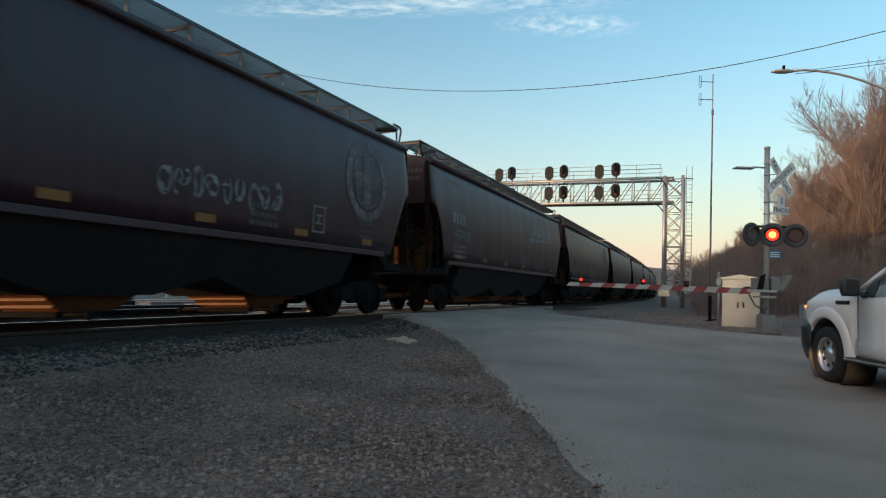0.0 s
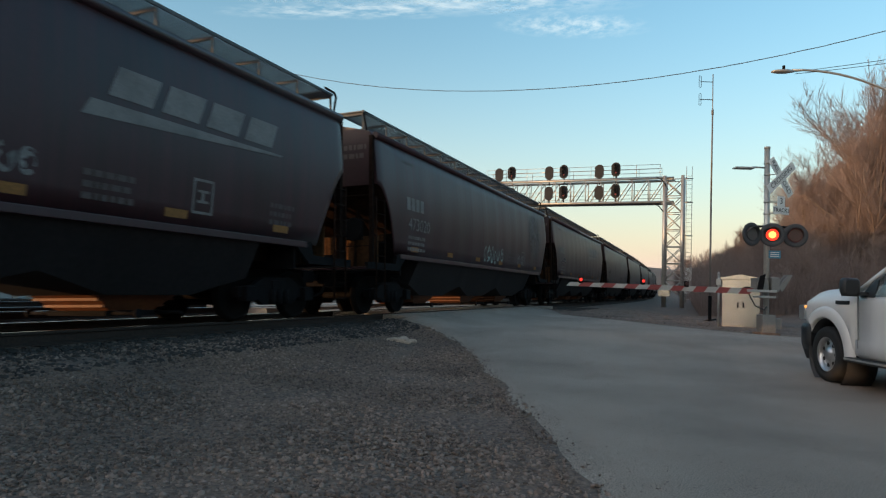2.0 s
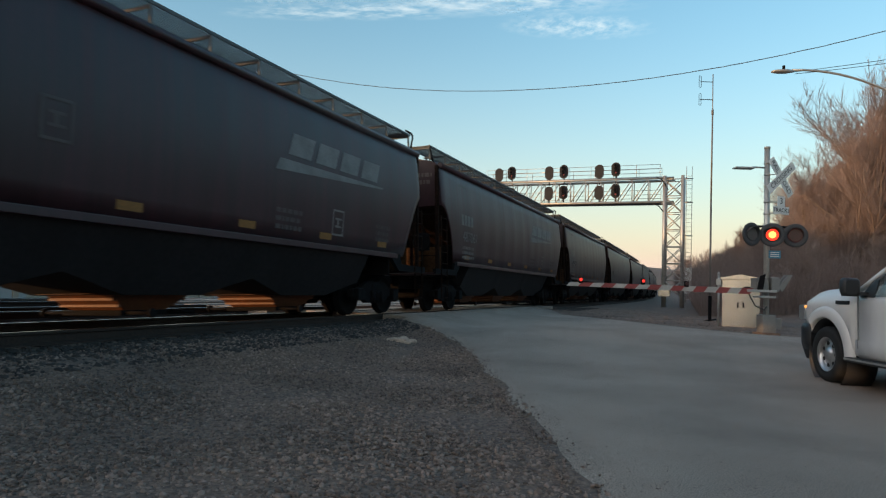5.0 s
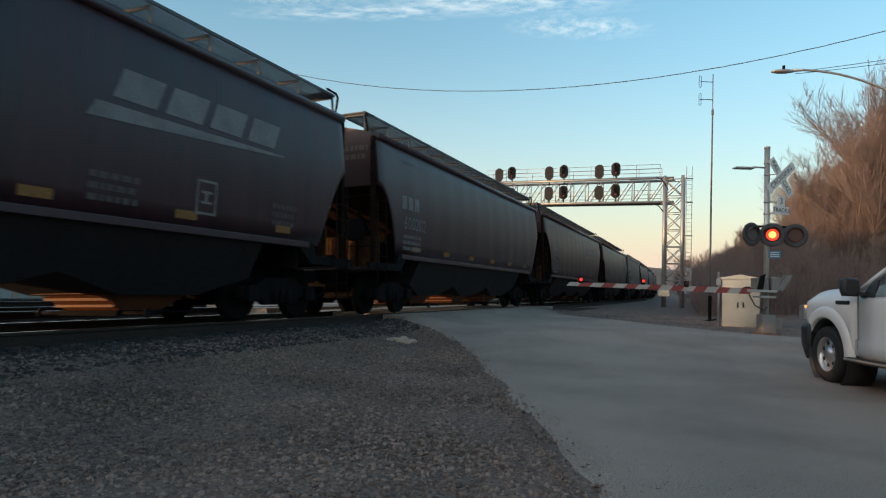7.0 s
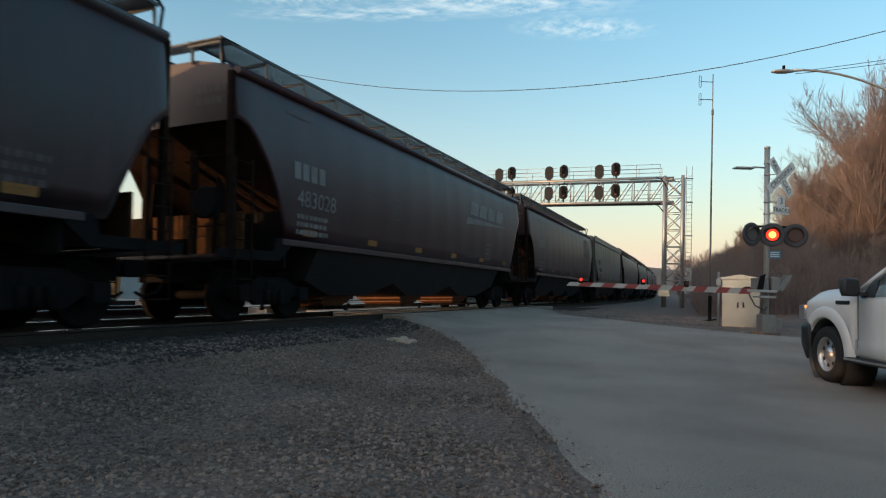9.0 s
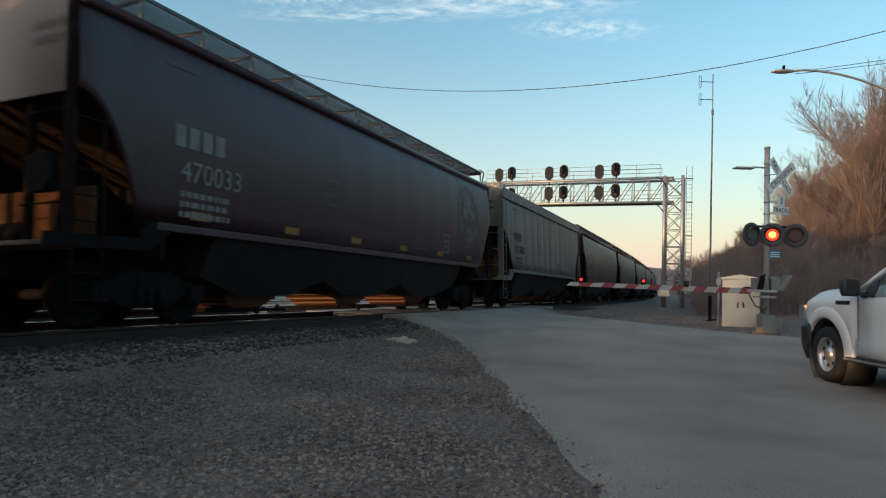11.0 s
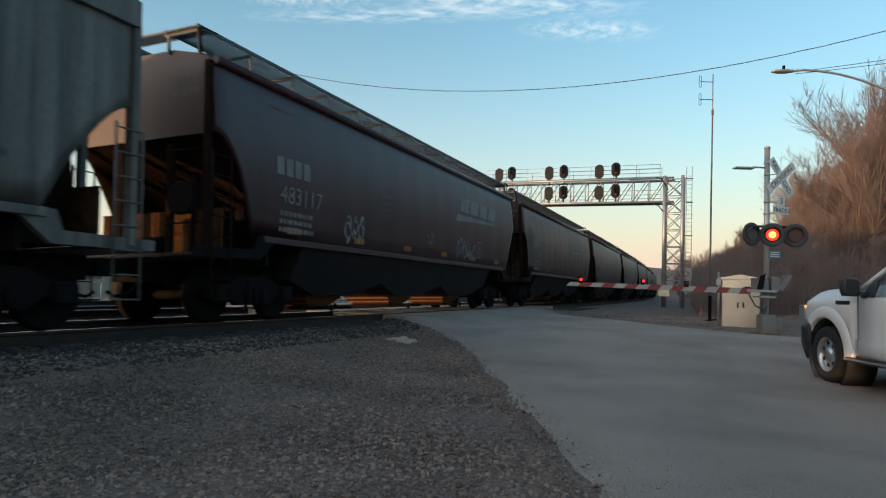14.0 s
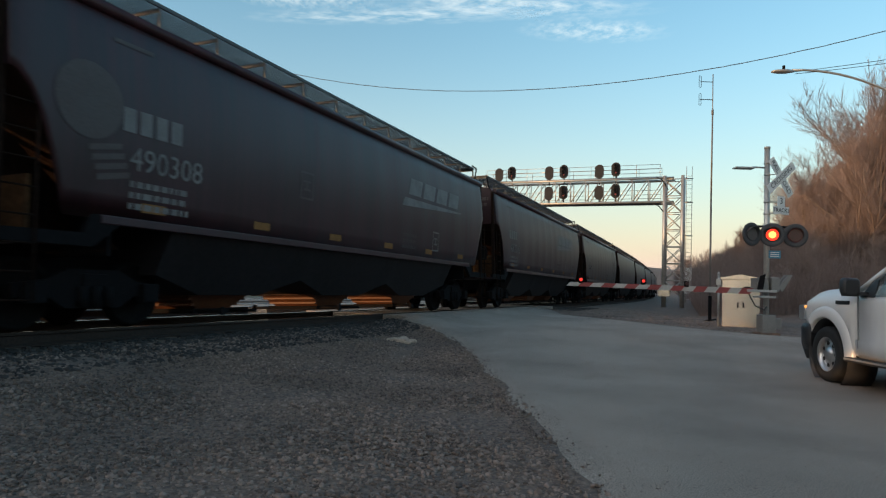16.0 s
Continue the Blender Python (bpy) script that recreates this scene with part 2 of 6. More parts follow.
M_DECAL = material("faded_white_lettering", (0.20, 0.185, 0.175), 0.7, 0, 30, 0.15, 0.0, 3, (0.10, 0.085, 0.08), 0.6)
M_DECAL2 = material("dull_lettering", (0.085, 0.068, 0.064), 0.7, 0, 30, 0.2, 0.0, 3, (0.08, 0.055, 0.05), 0.7)
M_DECAL3 = material("worn_emblem_paint", (0.14, 0.115, 0.105), 0.7, 0, 9, 0.5, 0.0, 2, (0.05, 0.035, 0.033), 0.8)
M_BLACKLET = material("dark_lettering", (0.018, 0.018, 0.018), 0.7, 0, 30, 0.15, 0.0, 3)
M_REFLECT = material("yellow_reflective_strip", (0.24, 0.10, 0.018), 0.6, 0, 30, 0.3, 0.0, 4)
M_PAINT_A = material("pale_green_spray_paint", (0.28, 0.35, 0.32), 0.7, 0, 6, 0.4, 0.0, 2)
M_PAINT_B = material("pale_spray_paint", (0.21, 0.20, 0.195), 0.7, 0, 6, 0.4, 0.0, 2)
M_RAIL = material("polished_rail_steel", (0.55, 0.53, 0.50), 0.25, 0.9, 30, 0.1, 0.02, 2)
M_RUST = material("rusty_rail_side", (0.035, 0.022, 0.016), 0.8, 0.2, 30, 0.3, 0.2, 3)
M_TIE = material("creosoted_timber", (0.032, 0.026, 0.022), 0.9, 0, 30, 0.3, 0.3, 3)
M_GRAVEL = material("ballast_stone", (0.17, 0.11, 0.080), 0.9, 0, 22, 0.5, 0.6, 1.1, (0.075, 0.066, 0.06), 0.7)
M_STONE = material("crushed_stone", (0.225, 0.16, 0.127), 0.9, 0, 30, 0.25, 0.2, 0.5, (0.075, 0.06, 0.052), 0.9, per_piece=0.52)
M_ASPHALT = material("worn_asphalt", (0.365, 0.284, 0.226), 0.85, 0, 110, 0.75, 0.8, 0.55, (0.215, 0.165, 0.132), 0.85)
M_WHITE = material("white_car_paint", (0.66, 0.64, 0.61), 0.25, 0, 3, 0.02, 0.0, 1.0, (0.70, 0.70, 0.70), 0.3)
M_BLACKPL = material("black_plastic", (0.02, 0.02, 0.021), 0.5, 0, 60, 0.2, 0.05, 3)
M_TARGET = material("matt_black_target", (0.06, 0.06, 0.063), 0.7, 0, 40, 0.15, 0.03, 3, None, 0.4, 0.3)
M_SIGNAL = material("black_signal_enamel", (0.03, 0.03, 0.032), 0.7, 0, 40, 0.15, 0.0, 3, None, 0.4, 0.2)
M_TYRE = material("tyre_rubber", (0.014, 0.014, 0.014), 0.8, 0, 60, 0.2, 0.1, 3)
M_ALLOY = material("silver_wheel_paint", (0.55, 0.55, 0.55), 0.3, 0.8, 20, 0.08, 0.0, 3)
M_GLASS = glass("tinted_window_glass")
M_SIGNWHITE = material("white_sign_sheeting", (0.72, 0.71, 0.68), 0.5, 0, 20, 0.05, 0.0, 3)
M_SIGNBLACK = material("black_sign_ink", (0.03, 0.03, 0.03), 0.6, 0, 20, 0.1, 0.0, 3)
M_SIGNBLUE = material("blue_sign_sheeting", (0.05, 0.22, 0.34), 0.5, 0, 20, 0.1, 0.0, 3)
M_RED = material("red_gate_sheeting", (0.27, 0.045, 0.04), 0.6, 0, 20, 0.1, 0.0, 3)
M_GATEWHITE = material("white_gate_sheeting", (0.45, 0.41, 0.37), 0.5, 0, 20, 0.1, 0.0, 3)
M_HUT = material("brushed_aluminium_hut", (0.58, 0.53, 0.47), 0.24, 0.8, 8, 0.08, 0.03, 1.5, (0.45, 0.42, 0.38), 0.5)
M_LENSOFF = material("unlit_red_lens", (0.045, 0.008, 0.007), 0.3, 0, 60, 0.2, 0.0, 3)
M_LENSGREY = material("unlit_frosted_lens", (0.075, 0.075, 0.075), 0.3, 0, 60, 0.2, 0.0, 3)
M_LIT = glow("lit_red_lens", (1.0, 0.03, 0.012), 0.22)
M_CORE = glow("lit_lamp_core", (1.0, 0.42, 0.09), 0.40)
M_AMBER = glow("amber_marker", (1.0, 0.35, 0.06), 0.22)
M_BARK = material("grey_brown_bark", (0.20, 0.15, 0.12), 0.9, 0, 20, 0.3, 0.3, 2)
M_TWIG = material("bare_twigs", (0.208, 0.156, 0.138), 0.9, 0, 20, 0.3, 0.0, 0.2, (0.13, 0.097, 0.087), 0.6)
M_SOIL = material("leaf_litter_soil", (0.17, 0.12, 0.096), 0.95, 0, 8, 0.5, 0.5, 0.25, (0.065, 0.048, 0.04), 0.7)
M_WOODPOLE = material("wooden_utility_pole", (0.26, 0.17, 0.10), 0.85, 0, 30, 0.25, 0.2, 3)
M_TAN = material("tan_building_wall", (0.42, 0.33, 0.24), 0.85, 0, 10, 0.12, 0.1, 0.5)
M_CONCRETE = material("pale_concrete", (0.42, 0.40, 0.37), 0.85, 0, 25, 0.12, 0.15, 1.0)
# oil-dark stone, with the train's shadow on the shoulder also put into the colour
M_OILY_SHADED = material("oily_shaded_ballast", (0.045, 0.038, 0.034), 0.9, 0, 30, 0.3, 0.2, 1.0, (0.025, 0.022, 0.02), 0.7, per_piece=0.5)
M_WIRE = material("black_cable", (0.03, 0.03, 0.03), 0.6, 0, 20, 0.1, 0.0, 3)


# ---- ground: one sheet to the horizon ----
def spread(lo, hi, fine, n):
    """Grid lines, close together round zero and wide far out."""
    out = [k * fine for k in range(-n, n + 1)]
    step = fine
    while out[-1] < hi:
        step *= 1.16
        out.append(out[-1] + step)
    step = fine
    while out[0] > lo:
        step *= 1.16
        out.insert(0, out[0] - step)
    return out


def ground():
    xs, ys = spread(-1500, 1500, 0.45, 26), [y + 10 for y in spread(-400, 1800, 0.45, 26)]
    verts = [(x, y, ground_z(x, y) + 0.018 * noise.noise((x * 0.9, y * 0.9, 0)) * (1 if abs(x) < 30 else 0)) for y in ys for x in xs]
    w = len(xs)
    faces, slots = [], []
    for j in range(len(ys) - 1):
        for i in range(w - 1):
            faces.append((j * w + i, j * w + i + 1, (j + 1) * w + i + 1, (j + 1) * w + i))
            x, y = xs[i], ys[j]
            s, l = to_track(x, y)
            slots.append(0 if (-3 < l < 24 and -200 < s < 400) or (y < 13 and x < 6) else 1)
    me = bpy.data.meshes.new("ground")
    me.from_pydata(verts, [], faces)
    me.materials.append(M_GRAVEL)
    me.materials.append(M_SOIL)
    me.polygons.foreach_set("material_index", slots)
    me.polygons.foreach_set("use_smooth", [True] * len(faces))
    tagged(new("ground", me), "grey crushed-stone ground rising to the railway ballast", "ground", kind="structure")


def road_right(y):
    pts = ((-8, 30), (12.8, 26), (13.8, 13.0), (14.7, 9.9), (16.7, 7.9), (18.3, 7.2), (22.3, 6.0), (25.3, 4.8), (34.0, 4.6), (60, 4.6))
    for (a, b), (c, d) in zip(pts, pts[1:]):
        if y <= c:
            return b + (d - b) * (y - a) / (c - a)
    return 4.6


def road():
    verts, faces = [], []
    ys = [-6 + k * 0.16 for k in range(int(34 / 0.16))]
    n = 44
    for y in ys:
        a = road_left(y) + 0.03 * noise.noise((3, y * 1.3, 0)) + 0.05 * noise.noise((8, y * 6, 0))
        b = road_right(y) + 0.12 * noise.noise((5, y * 1.7, 0))
        for k in range(n + 1):
            u = k / n
            u = u * u * 0.5 + u * 0.5
            x = a + (b - a) * u
            s, l = to_track(x, y)
            lift = 0.028 if 0 < k < n else -0.012
            z = ground_z(x, y) + lift
            if l > 7.0:
                z = max(z, RAIL - 0.03) if 0 < k < n else z
            verts.append((x, y, z))
    w = n + 1
    for j in range(len(ys) - 1):
        for i in range(n):
            p = verts[j * w + i]
            s, l = to_track(p[0], p[1])
            if l < 7.38:
                faces.append((j * w + i, j * w + i + 1, (j + 1) * w + i + 1, (j + 1) * w + i))
    me = bpy.data.meshes.new("road")
    me.from_pydata(verts, [], faces)
    me.materials.append(M_ASPHALT)
    me.polygons.foreach_set("use_smooth", [True] * len(faces))
    tagged(new("road", me), "worn grey asphalt road sloping up to the railway crossing", "road", kind="structure")


def rails(l, name, gloss, label):
    th = empty(name, Matrix(), label, "railway track", kind="structure")
    prof = ((-0.075, -0.18), (0.075, -0.18), (0.07, -0.165), (0.012, -0.14), (0.012, -0.045), (0.036, -0.035), (0.036, -0.004), (0.028, 0.0), (-0.028, 0.0), (-0.036, -0.004), (-0.036, -0.035), (-0.012, -0.045), (-0.012, -0.14), (-0.07, -0.165))
    for off in (-0.7535, 0.7535):
        for nm, mt, pr in (("rail", M_RUST, prof), ("rail_head", gloss, ((0.030, 0.0008), (0.026, 0.003), (-0.026, 0.003), (-0.030, 0.0008)))):
            bm = bmesh.new()
            secs = []
            for k in range(0, 116):
                s = -70 + k * 3.0
                x, y, b = track(s, l + off)
                secs.append([(x + u * math.cos(b), y - u * math.sin(b), RAIL + v) for u, v in pr])
            loft(bm, secs, smooth=False)
            part(nm, bm, mt, th, "rusty rail" if nm == "rail" else "shiny worn running surface")
    bm = bmesh.new()
    for k in range(-70, 180):
        x, y, b = track(k * 0.6, l)
        t = bmesh.new()
        box(t, -1.3, -0.115, -0.36, 1.3, 0.115, -0.185)
        join(bm, t, pose(x, y, RAIL, 0, 0, -math.degrees(b)))
    o = part("sleepers", bm, M_TIE, th, "row of dark creosoted timber sleepers")
    o["kind"] = "stuff"


ground()
road()
rails(0.0, "track_near", M_RAIL, "near railway track with shiny rails on dark ballast")
rails(4.3, "track_middle", M_RAIL, "middle railway track behind the train")
rails(8.6, "track_far", M_RAIL, "far railway track behind the train")


def crossing_panels():
    th = empty("crossing_surface", Matrix(), "timber and rubber panels of the level crossing between the rails", "crossing panels", kind="structure")
    for l in (0.0, 4.3, 8.6):
        for s in (16.4, 18.8, 21.2, 23.6, 26.0, 28.4, 30.8):
            for a, b in ((-0.66, 0.66), (0.85, 1.5), (-1.5, -0.85)):
                x, y, br = track(s, l)
                bm = bmesh.new()
                bbox(bm, -b, -1.18, -0.2, -a, 1.18, -0.012, 0.012)
                part("panel", bm, M_ASPHALT, th, m=pose(x, y, RAIL, 0, 0, -math.degrees(br)))


crossing_panels()

# ---- the train ----
SPEED = 10.8
WHEEL_R = 0.457
MESH = {}


def shared(key, make, material):
    if key not in MESH:
        MESH[key] = mesh_of(key.split(":")[0], make(), material)
    return MESH[key]


def side_w(z):
    """Half width of the bowed car side at a height over the rail."""
    return 1.47 + 0.12 * math.sin(math.pi * min(1, max(0, (z - 1.2) / 3.1)))


def body_bm(half, grey, zc, cut):
    """Bowed side sheets with an arched cut at each end, a flat end sheet above and a slope sheet inside."""
    bm = bmesh.new()
    top = 4.34 if grey else 4.20
    rz = 0.16 if grey else 0.0
    ye = half - 0.75
    steps = [0.0, 0.04] + [cut * u for u in (0.15, 0.3, 0.45, 0.6, 0.72, 0.82, 0.9, 0.96, 1.0)] + [cut + 0.05, 2.0, 2.45]
    m = 66 if grey else 12
    ys = [-ye + d for d in steps] + [-ye + 2.45 + (2 * ye - 4.9) * k / m for k in range(1, m)] + [ye - d for d in reversed(steps)]
    panel = (half - 2.9) / 5
    secs = []
    for y in ys:
        d = ye - abs(y)
        zb = 1.42 if d >= cut else zc - (zc - 1.5) * (d / cut) ** 1.7
        zs = max(zb + 0.001, 1.42 if d > 2.44 else zc - (zc - 1.42) * (d / 2.45))
        narrow = 0.045 * max(0, 1 - d / 0.2) ** 2
        puff = 0.028 * abs(math.sin(math.pi * y / panel)) ** 0.6 if grey and d > 0.6 else 0.0
        half_ring = []
        for k in range(9):
            z = zb + (top - zb) * k / 8
            w = (1.505 + puff * min(1.0, 3 * (1 - k / 8)) if grey else side_w(z)) - narrow
            half_ring.append((w, z))
        half_ring += [(1.36 - narrow, 4.36 + rz), (0.62, 4.52 + rz)]
        ring = [(w, y, z) for w, z in half_ring] + [(-w, y, z) for w, z in reversed(half_ring)]
        wi = half_ring[0][0] - 0.05
        ring += [(-wi, y, zs), (wi, y, zs)]
        secs.append(ring)
    loft(bm, secs)
    # the slope sheets inside the ends and the underside get the recess's shade as colour
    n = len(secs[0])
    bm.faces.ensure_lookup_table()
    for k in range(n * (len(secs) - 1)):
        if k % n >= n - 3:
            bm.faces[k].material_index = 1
    return bm


def eave_bm(half, grey):
    bm = bmesh.new()
    ye = half - 0.77
    for sx in (-1, 1):
        if grey:
            bbox(bm, min(sx * 1.50, sx * 1.585), -ye, 4.14, max(sx * 1.50, sx * 1.585), ye, 4.52, 0.02)
        else:
            rod(bm, (sx * 1.48, -ye, 4.24), (sx * 1.48, ye, 4.24), 0.085, 8)
    return bm


def sill_bm(half, grey):
    bm = bmesh.new()
    out = 1.555 if grey else 1.525
    for sx in (-1, 1):
        bbox(bm, min(sx * 1.44, sx * out), -half + 2.05, 1.36, max(sx * 1.44, sx * out), half - 2.05, 1.475, 0.012)
    return bm


def platform_beam_bm(half):
    """Beam under the platform's edge, stepped up to the side sill."""
    bm = bmesh.new()
    prism(bm, [(-half + 2.35, 1.36), (-half + 2.05, 1.475), (-half + 1.90, 1.47), (-half + 1.80, 1.22), (-half + 0.38, 1.20), (-half + 0.38, 1.05), (-half + 1.95, 1.05)], "x", 1.42, 1.512)
    return bm


def deck_bm(half):
    bm = bmesh.new()
    bbox(bm, -1.46, -half + 0.36, 1.04, 1.46, -half + 1.1, 1.10, 0.01)
    return bm


def draft_bm(half):
    bm = bmesh.new()
    bbox(bm, -0.33, -half + 0.5, 0.66, 0.33, -half + 4.3, 1.02, 0.02)
    return bm


def post_bm(z1):
    bm = bmesh.new()
    bbox(bm, -0.05, -0.05, 1.08, 0.05, 0.05, z1, 0.01)
    return bm


def web_bm(half):
    """Slanting stiffener plate over the platform."""
    bm = bmesh.new()
    prism(bm, [(-half + 1.05, 1.10), (-half + 1.18, 2.55), (-half + 3.0, 1.10)], "x", -0.02, 0.02)
    return bm


def bulkhead_bm(half):
    bm = bmesh.new()
    bbox(bm, -1.34, -half + 1.15, 1.10, 1.34, -half + 1.20, 1.88, 0.01)
    return bm


def cross_bm(half):
    bm = bmesh.new()
    bbox(bm, -1.40, -half + 2.25, 0.95, 1.40, -half + 2.31, 2.02, 0.01)
    return bm


def ladder_bm(half):
    bm = bmesh.new()
    x = 1.56
    for y in (-half + 0.68, -half + 1.12):
        rod(bm, (x, y, 0.35), (x, y, 2.75), 0.018, 6)
    for k in range(8):
        z = 0.37 + k * 0.33
        rod(bm, (x, -half + 0.68, z), (x, -half + 1.12, z), 0.013, 5)
    return bm


def grab_bm(half):
    bm = bmesh.new()
    rod(bm, (0.55, -half + 0.71, 0), (1.42, -half + 0.69, 0), 0.014, 5)
    return bm


def hopper_bm(span):
    """One hopper bay: side slope sheets that draw in to a lower, narrower outlet."""
    bm = bmesh.new()
    h = span / 2
    secs = []
    for u in (-1.0, -0.72, -0.42, 0.42, 0.72, 1.0):
        zb = {1.0: 0.74, 0.72: 0.60, 0.42: 0.44}[abs(u)]
        w = {1.0: 1.12, 0.72: 1.03, 0.42: 0.95}[abs(u)]
        secs.append([(1.47, u * h, 1.44), (w, u * h, zb), (-w, u * h, zb), (-1.47, u * h, 1.44)])
    loft(bm, secs, smooth=False)
    return bm


def chute_bm():
    bm = bmesh.new()
    loft(bm, [[(0.80, -0.95, 0.58), (0.80, 0.95, 0.58), (-0.80, 0.95, 0.58), (-0.80, -0.95, 0.58)],
              [(0.55, -0.40, 0.20), (0.55, 0.40, 0.20), (-0.55, 0.40, 0.20), (-0.55, -0.40, 0.20)]], smooth=False)
    return bm


def chute_rib_bm(k):
    f = 0.22 + 0.26 * k
    hw, hl, z = 0.80 - 0.25 * f, 0.95 - 0.55 * f, 0.58 - 0.38 * f
    bm = bmesh.new()
    box(bm, -hw, -hl - 0.03, z - 0.04, hw, -hl + 0.03, z)
    return bm


def gate_bm():
    bm = bmesh.new()
    bbox(bm, -0.62, -0.52, 0.13, 0.62, 0.52, 0.21, 0.01)
    for sx in (-1, 1):
        rod(bm, (sx * 0.6, -0.42, 0.17), (sx * 1.15, -0.42, 0.17), 0.03, 6)
        rod(bm, (sx * 0.6, 0.42, 0.17), (sx * 1.15, 0.42, 0.17), 0.03, 6)
        rod(bm, (sx * 1.12, -0.42, 0.17), (sx * 1.17, -0.42, 0.17), 0.07, 8)
    return bm


def bogie_bm():
    bm = bmesh.new()
    for sx in (-1, 1):
        x0, x1 = sx * 0.93, sx * 1.07
        prism(bm, [(-1.12, 0.40), (-1.12, 0.58), (-0.70, 0.63), (-0.40, 0.78), (0.40, 0.78), (0.70, 0.63), (1.12, 0.58), (1.12, 0.40), (0.68, 0.42), (0.42, 0.26), (-0.42, 0.26), (-0.68, 0.42)], "x", min(x0, x1), max(x0, x1))
        for y in (-0.89, 0.89):
            bbox(bm, min(sx * 0.95, sx * 1.18), y - 0.14, 0.33, max(sx * 0.95, sx * 1.18), y + 0.14, 0.60, 0.03)
        for y in (-0.2, 0, 0.2):
            rod(bm, (sx * 1.09, y, 0.28), (sx * 1.09, y, 0.55), 0.07, 8)
    bbox(bm, -1.1, -0.2, 0.48, 1.1, 0.2, 0.72, 0.03)
    return bm


def wheelset_bm():
    bm = bmesh.new()
    rod(bm, (-1.15, 0, 0), (1.15, 0, 0), 0.08, 10)
    for sx in (-1, 1):
        prof = [(0.10, -0.03), (0.38, -0.02), (0.40, -0.05), (WHEEL_R, -0.07), (WHEEL_R + 0.001, 0.045), (WHEEL_R + 0.026, 0.055), (WHEEL_R + 0.026, 0.075), (0.39, 0.08), (0.37, 0.02), (0.10, 0.05)]
        lathe(bm, [(r, -h * 1.0) for r, h in prof], 28, Matrix.Translation((sx * 0.7535, 0, 0)) @ (Matrix() if sx > 0 else pose(0, 0, 0, 0, 0, 180)))
    return bm


def coupler_bm(half):
    bm = bmesh.new()
    bbox(bm, -0.09, -half + 0.05, 0.80, 0.09, -half + 0.75, 0.95, 0.02)
    bbox(bm, -0.17, -half - 0.03, 0.74, 0.17, -half + 0.22, 1.02, 0.05)
    path(bm, [(0.3, -half + 0.5, 0.75), (0.32, -half + 0.3, 0.5), (0.25, -half + 0.05, 0.42), (0.15, -half - 0.02, 0.5)], 0.03)
    rod(bm, (0.2, -half + 0.42, 0.98), (1.4, -half + 0.40, 0.98), 0.016, 5)
    return bm


def brake_bm(half):
    bm = bmesh.new()
    t = bmesh.new()
    lathe(t, [(0.25, -0.02), (0.28, 0), (0.25, 0.02), (0.22, 0)], 18)
    for k in range(3):
        a = k * 2.094
        rod(t, (0, 0, 0), (0, 0.25 * math.cos(a), 0.25 * math.sin(a)), 0.014, 5)
    join(bm, t, Matrix.Translation((0.95, -half + 0.66, 2.0)) @ pose(0, 0, 0, 0, 0, 90))
    bbox(bm, 0.75, -half + 0.68, 1.75, 1.15, -half + 0.80, 2.25, 0.02)
    return bm


def reservoir_bm(half):
    bm = bmesh.new()
    rod(bm, (-0.9, -half + 1.25, 1.30), (0.1, -half + 1.25, 1.30), 0.19, 12)
    return bm


def grating_bm(half):
    bm = bmesh.new()
    ye = half - 0.66
    for sx in (-1, 1):
        for k in range(13):
            x = sx * (0.55 + 0.05 * k)
            box(bm, x - 0.002, -ye, 4.806, x + 0.002, ye, 4.828)
        n = int(2 * ye / 0.1)
        for k in range(n + 1):
            y = -ye + 2 * ye * k / n
            box(bm, min(sx * 0.55, sx * 1.18), y - 0.002, 4.808, max(sx * 0.55, sx * 1.18), y + 0.002, 4.824)
        for x in (0.53, 1.20):
            box(bm, sx * x - 0.018, -ye, 4.79, sx * x + 0.018, ye, 4.845)
    for e in (-1, 1):
        for k in range(6):
            y = e * (ye - 0.06 * k - 0.02)
            box(bm, -1.20, y - 0.008, 4.80, 1.20, y + 0.008, 4.835)
    return bm


def bracket_bm():
    """One walkway bracket: a bent flat with two feet."""
    bm = bmesh.new()
    prism(bm, [(0.46, 4.79), (1.20, 4.79), (1.215, 4.38), (1.18, 4.38), (1.165, 4.74), (0.575, 4.74), (0.57, 4.46), (0.53, 4.46), (0.525, 4.74), (0.46, 4.74)], "y", -0.02, 0.02)
    return bm


def hoop_bm(half):
    """Bent hand rail that closes the walkway at one end."""
    bm = bmesh.new()
    y = -half + 0.64
    path(bm, [(1.2, y + 0.5, 4.83), (1.2, y + 0.14, 4.82), (1.23, y + 0.02, 4.76), (1.32, y + 0.0, 4.34)], 0.026)
    return bm


def hatch_bm(half):
    bm = bmesh.new()
    ye = half - 1.2
    n = 10
    for k in range(n):
        y0 = -ye + 2 * ye * k / n
        bbox(bm, -0.33, y0 + 0.02, 4.48, 0.33, y0 + 2 * ye / n - 0.02, 4.57, 0.05)
    return bm


def rib_bm():
    bm = bmesh.new()
    bbox(bm, 1.49, -0.014, 1.47, 1.512, 0.014, 4.14, 0.004)
    return bm


def corner_bm():
    bm = bmesh.new()
    bbox(bm, 1.40, -0.05, 1.1, 1.55, 0.05, 4.3, 0.015)
    return bm


# lettering and marks on the side towards the road
def on_side(t, y, z, grey=False, lift=0.008):
    """Lays a flat drawing (x along the car, y up) on the bowed side."""
    for v in t.verts:
        yy, zz, d = v.co.x + y, v.co.y + z, v.co.z
        v.co = ((1.536 if grey else side_w(zz)) + lift + d, yy, zz)
    return t


def quad(t, pts):
    t.faces.new([t.verts.new((*p, 0.0)) for p in pts])


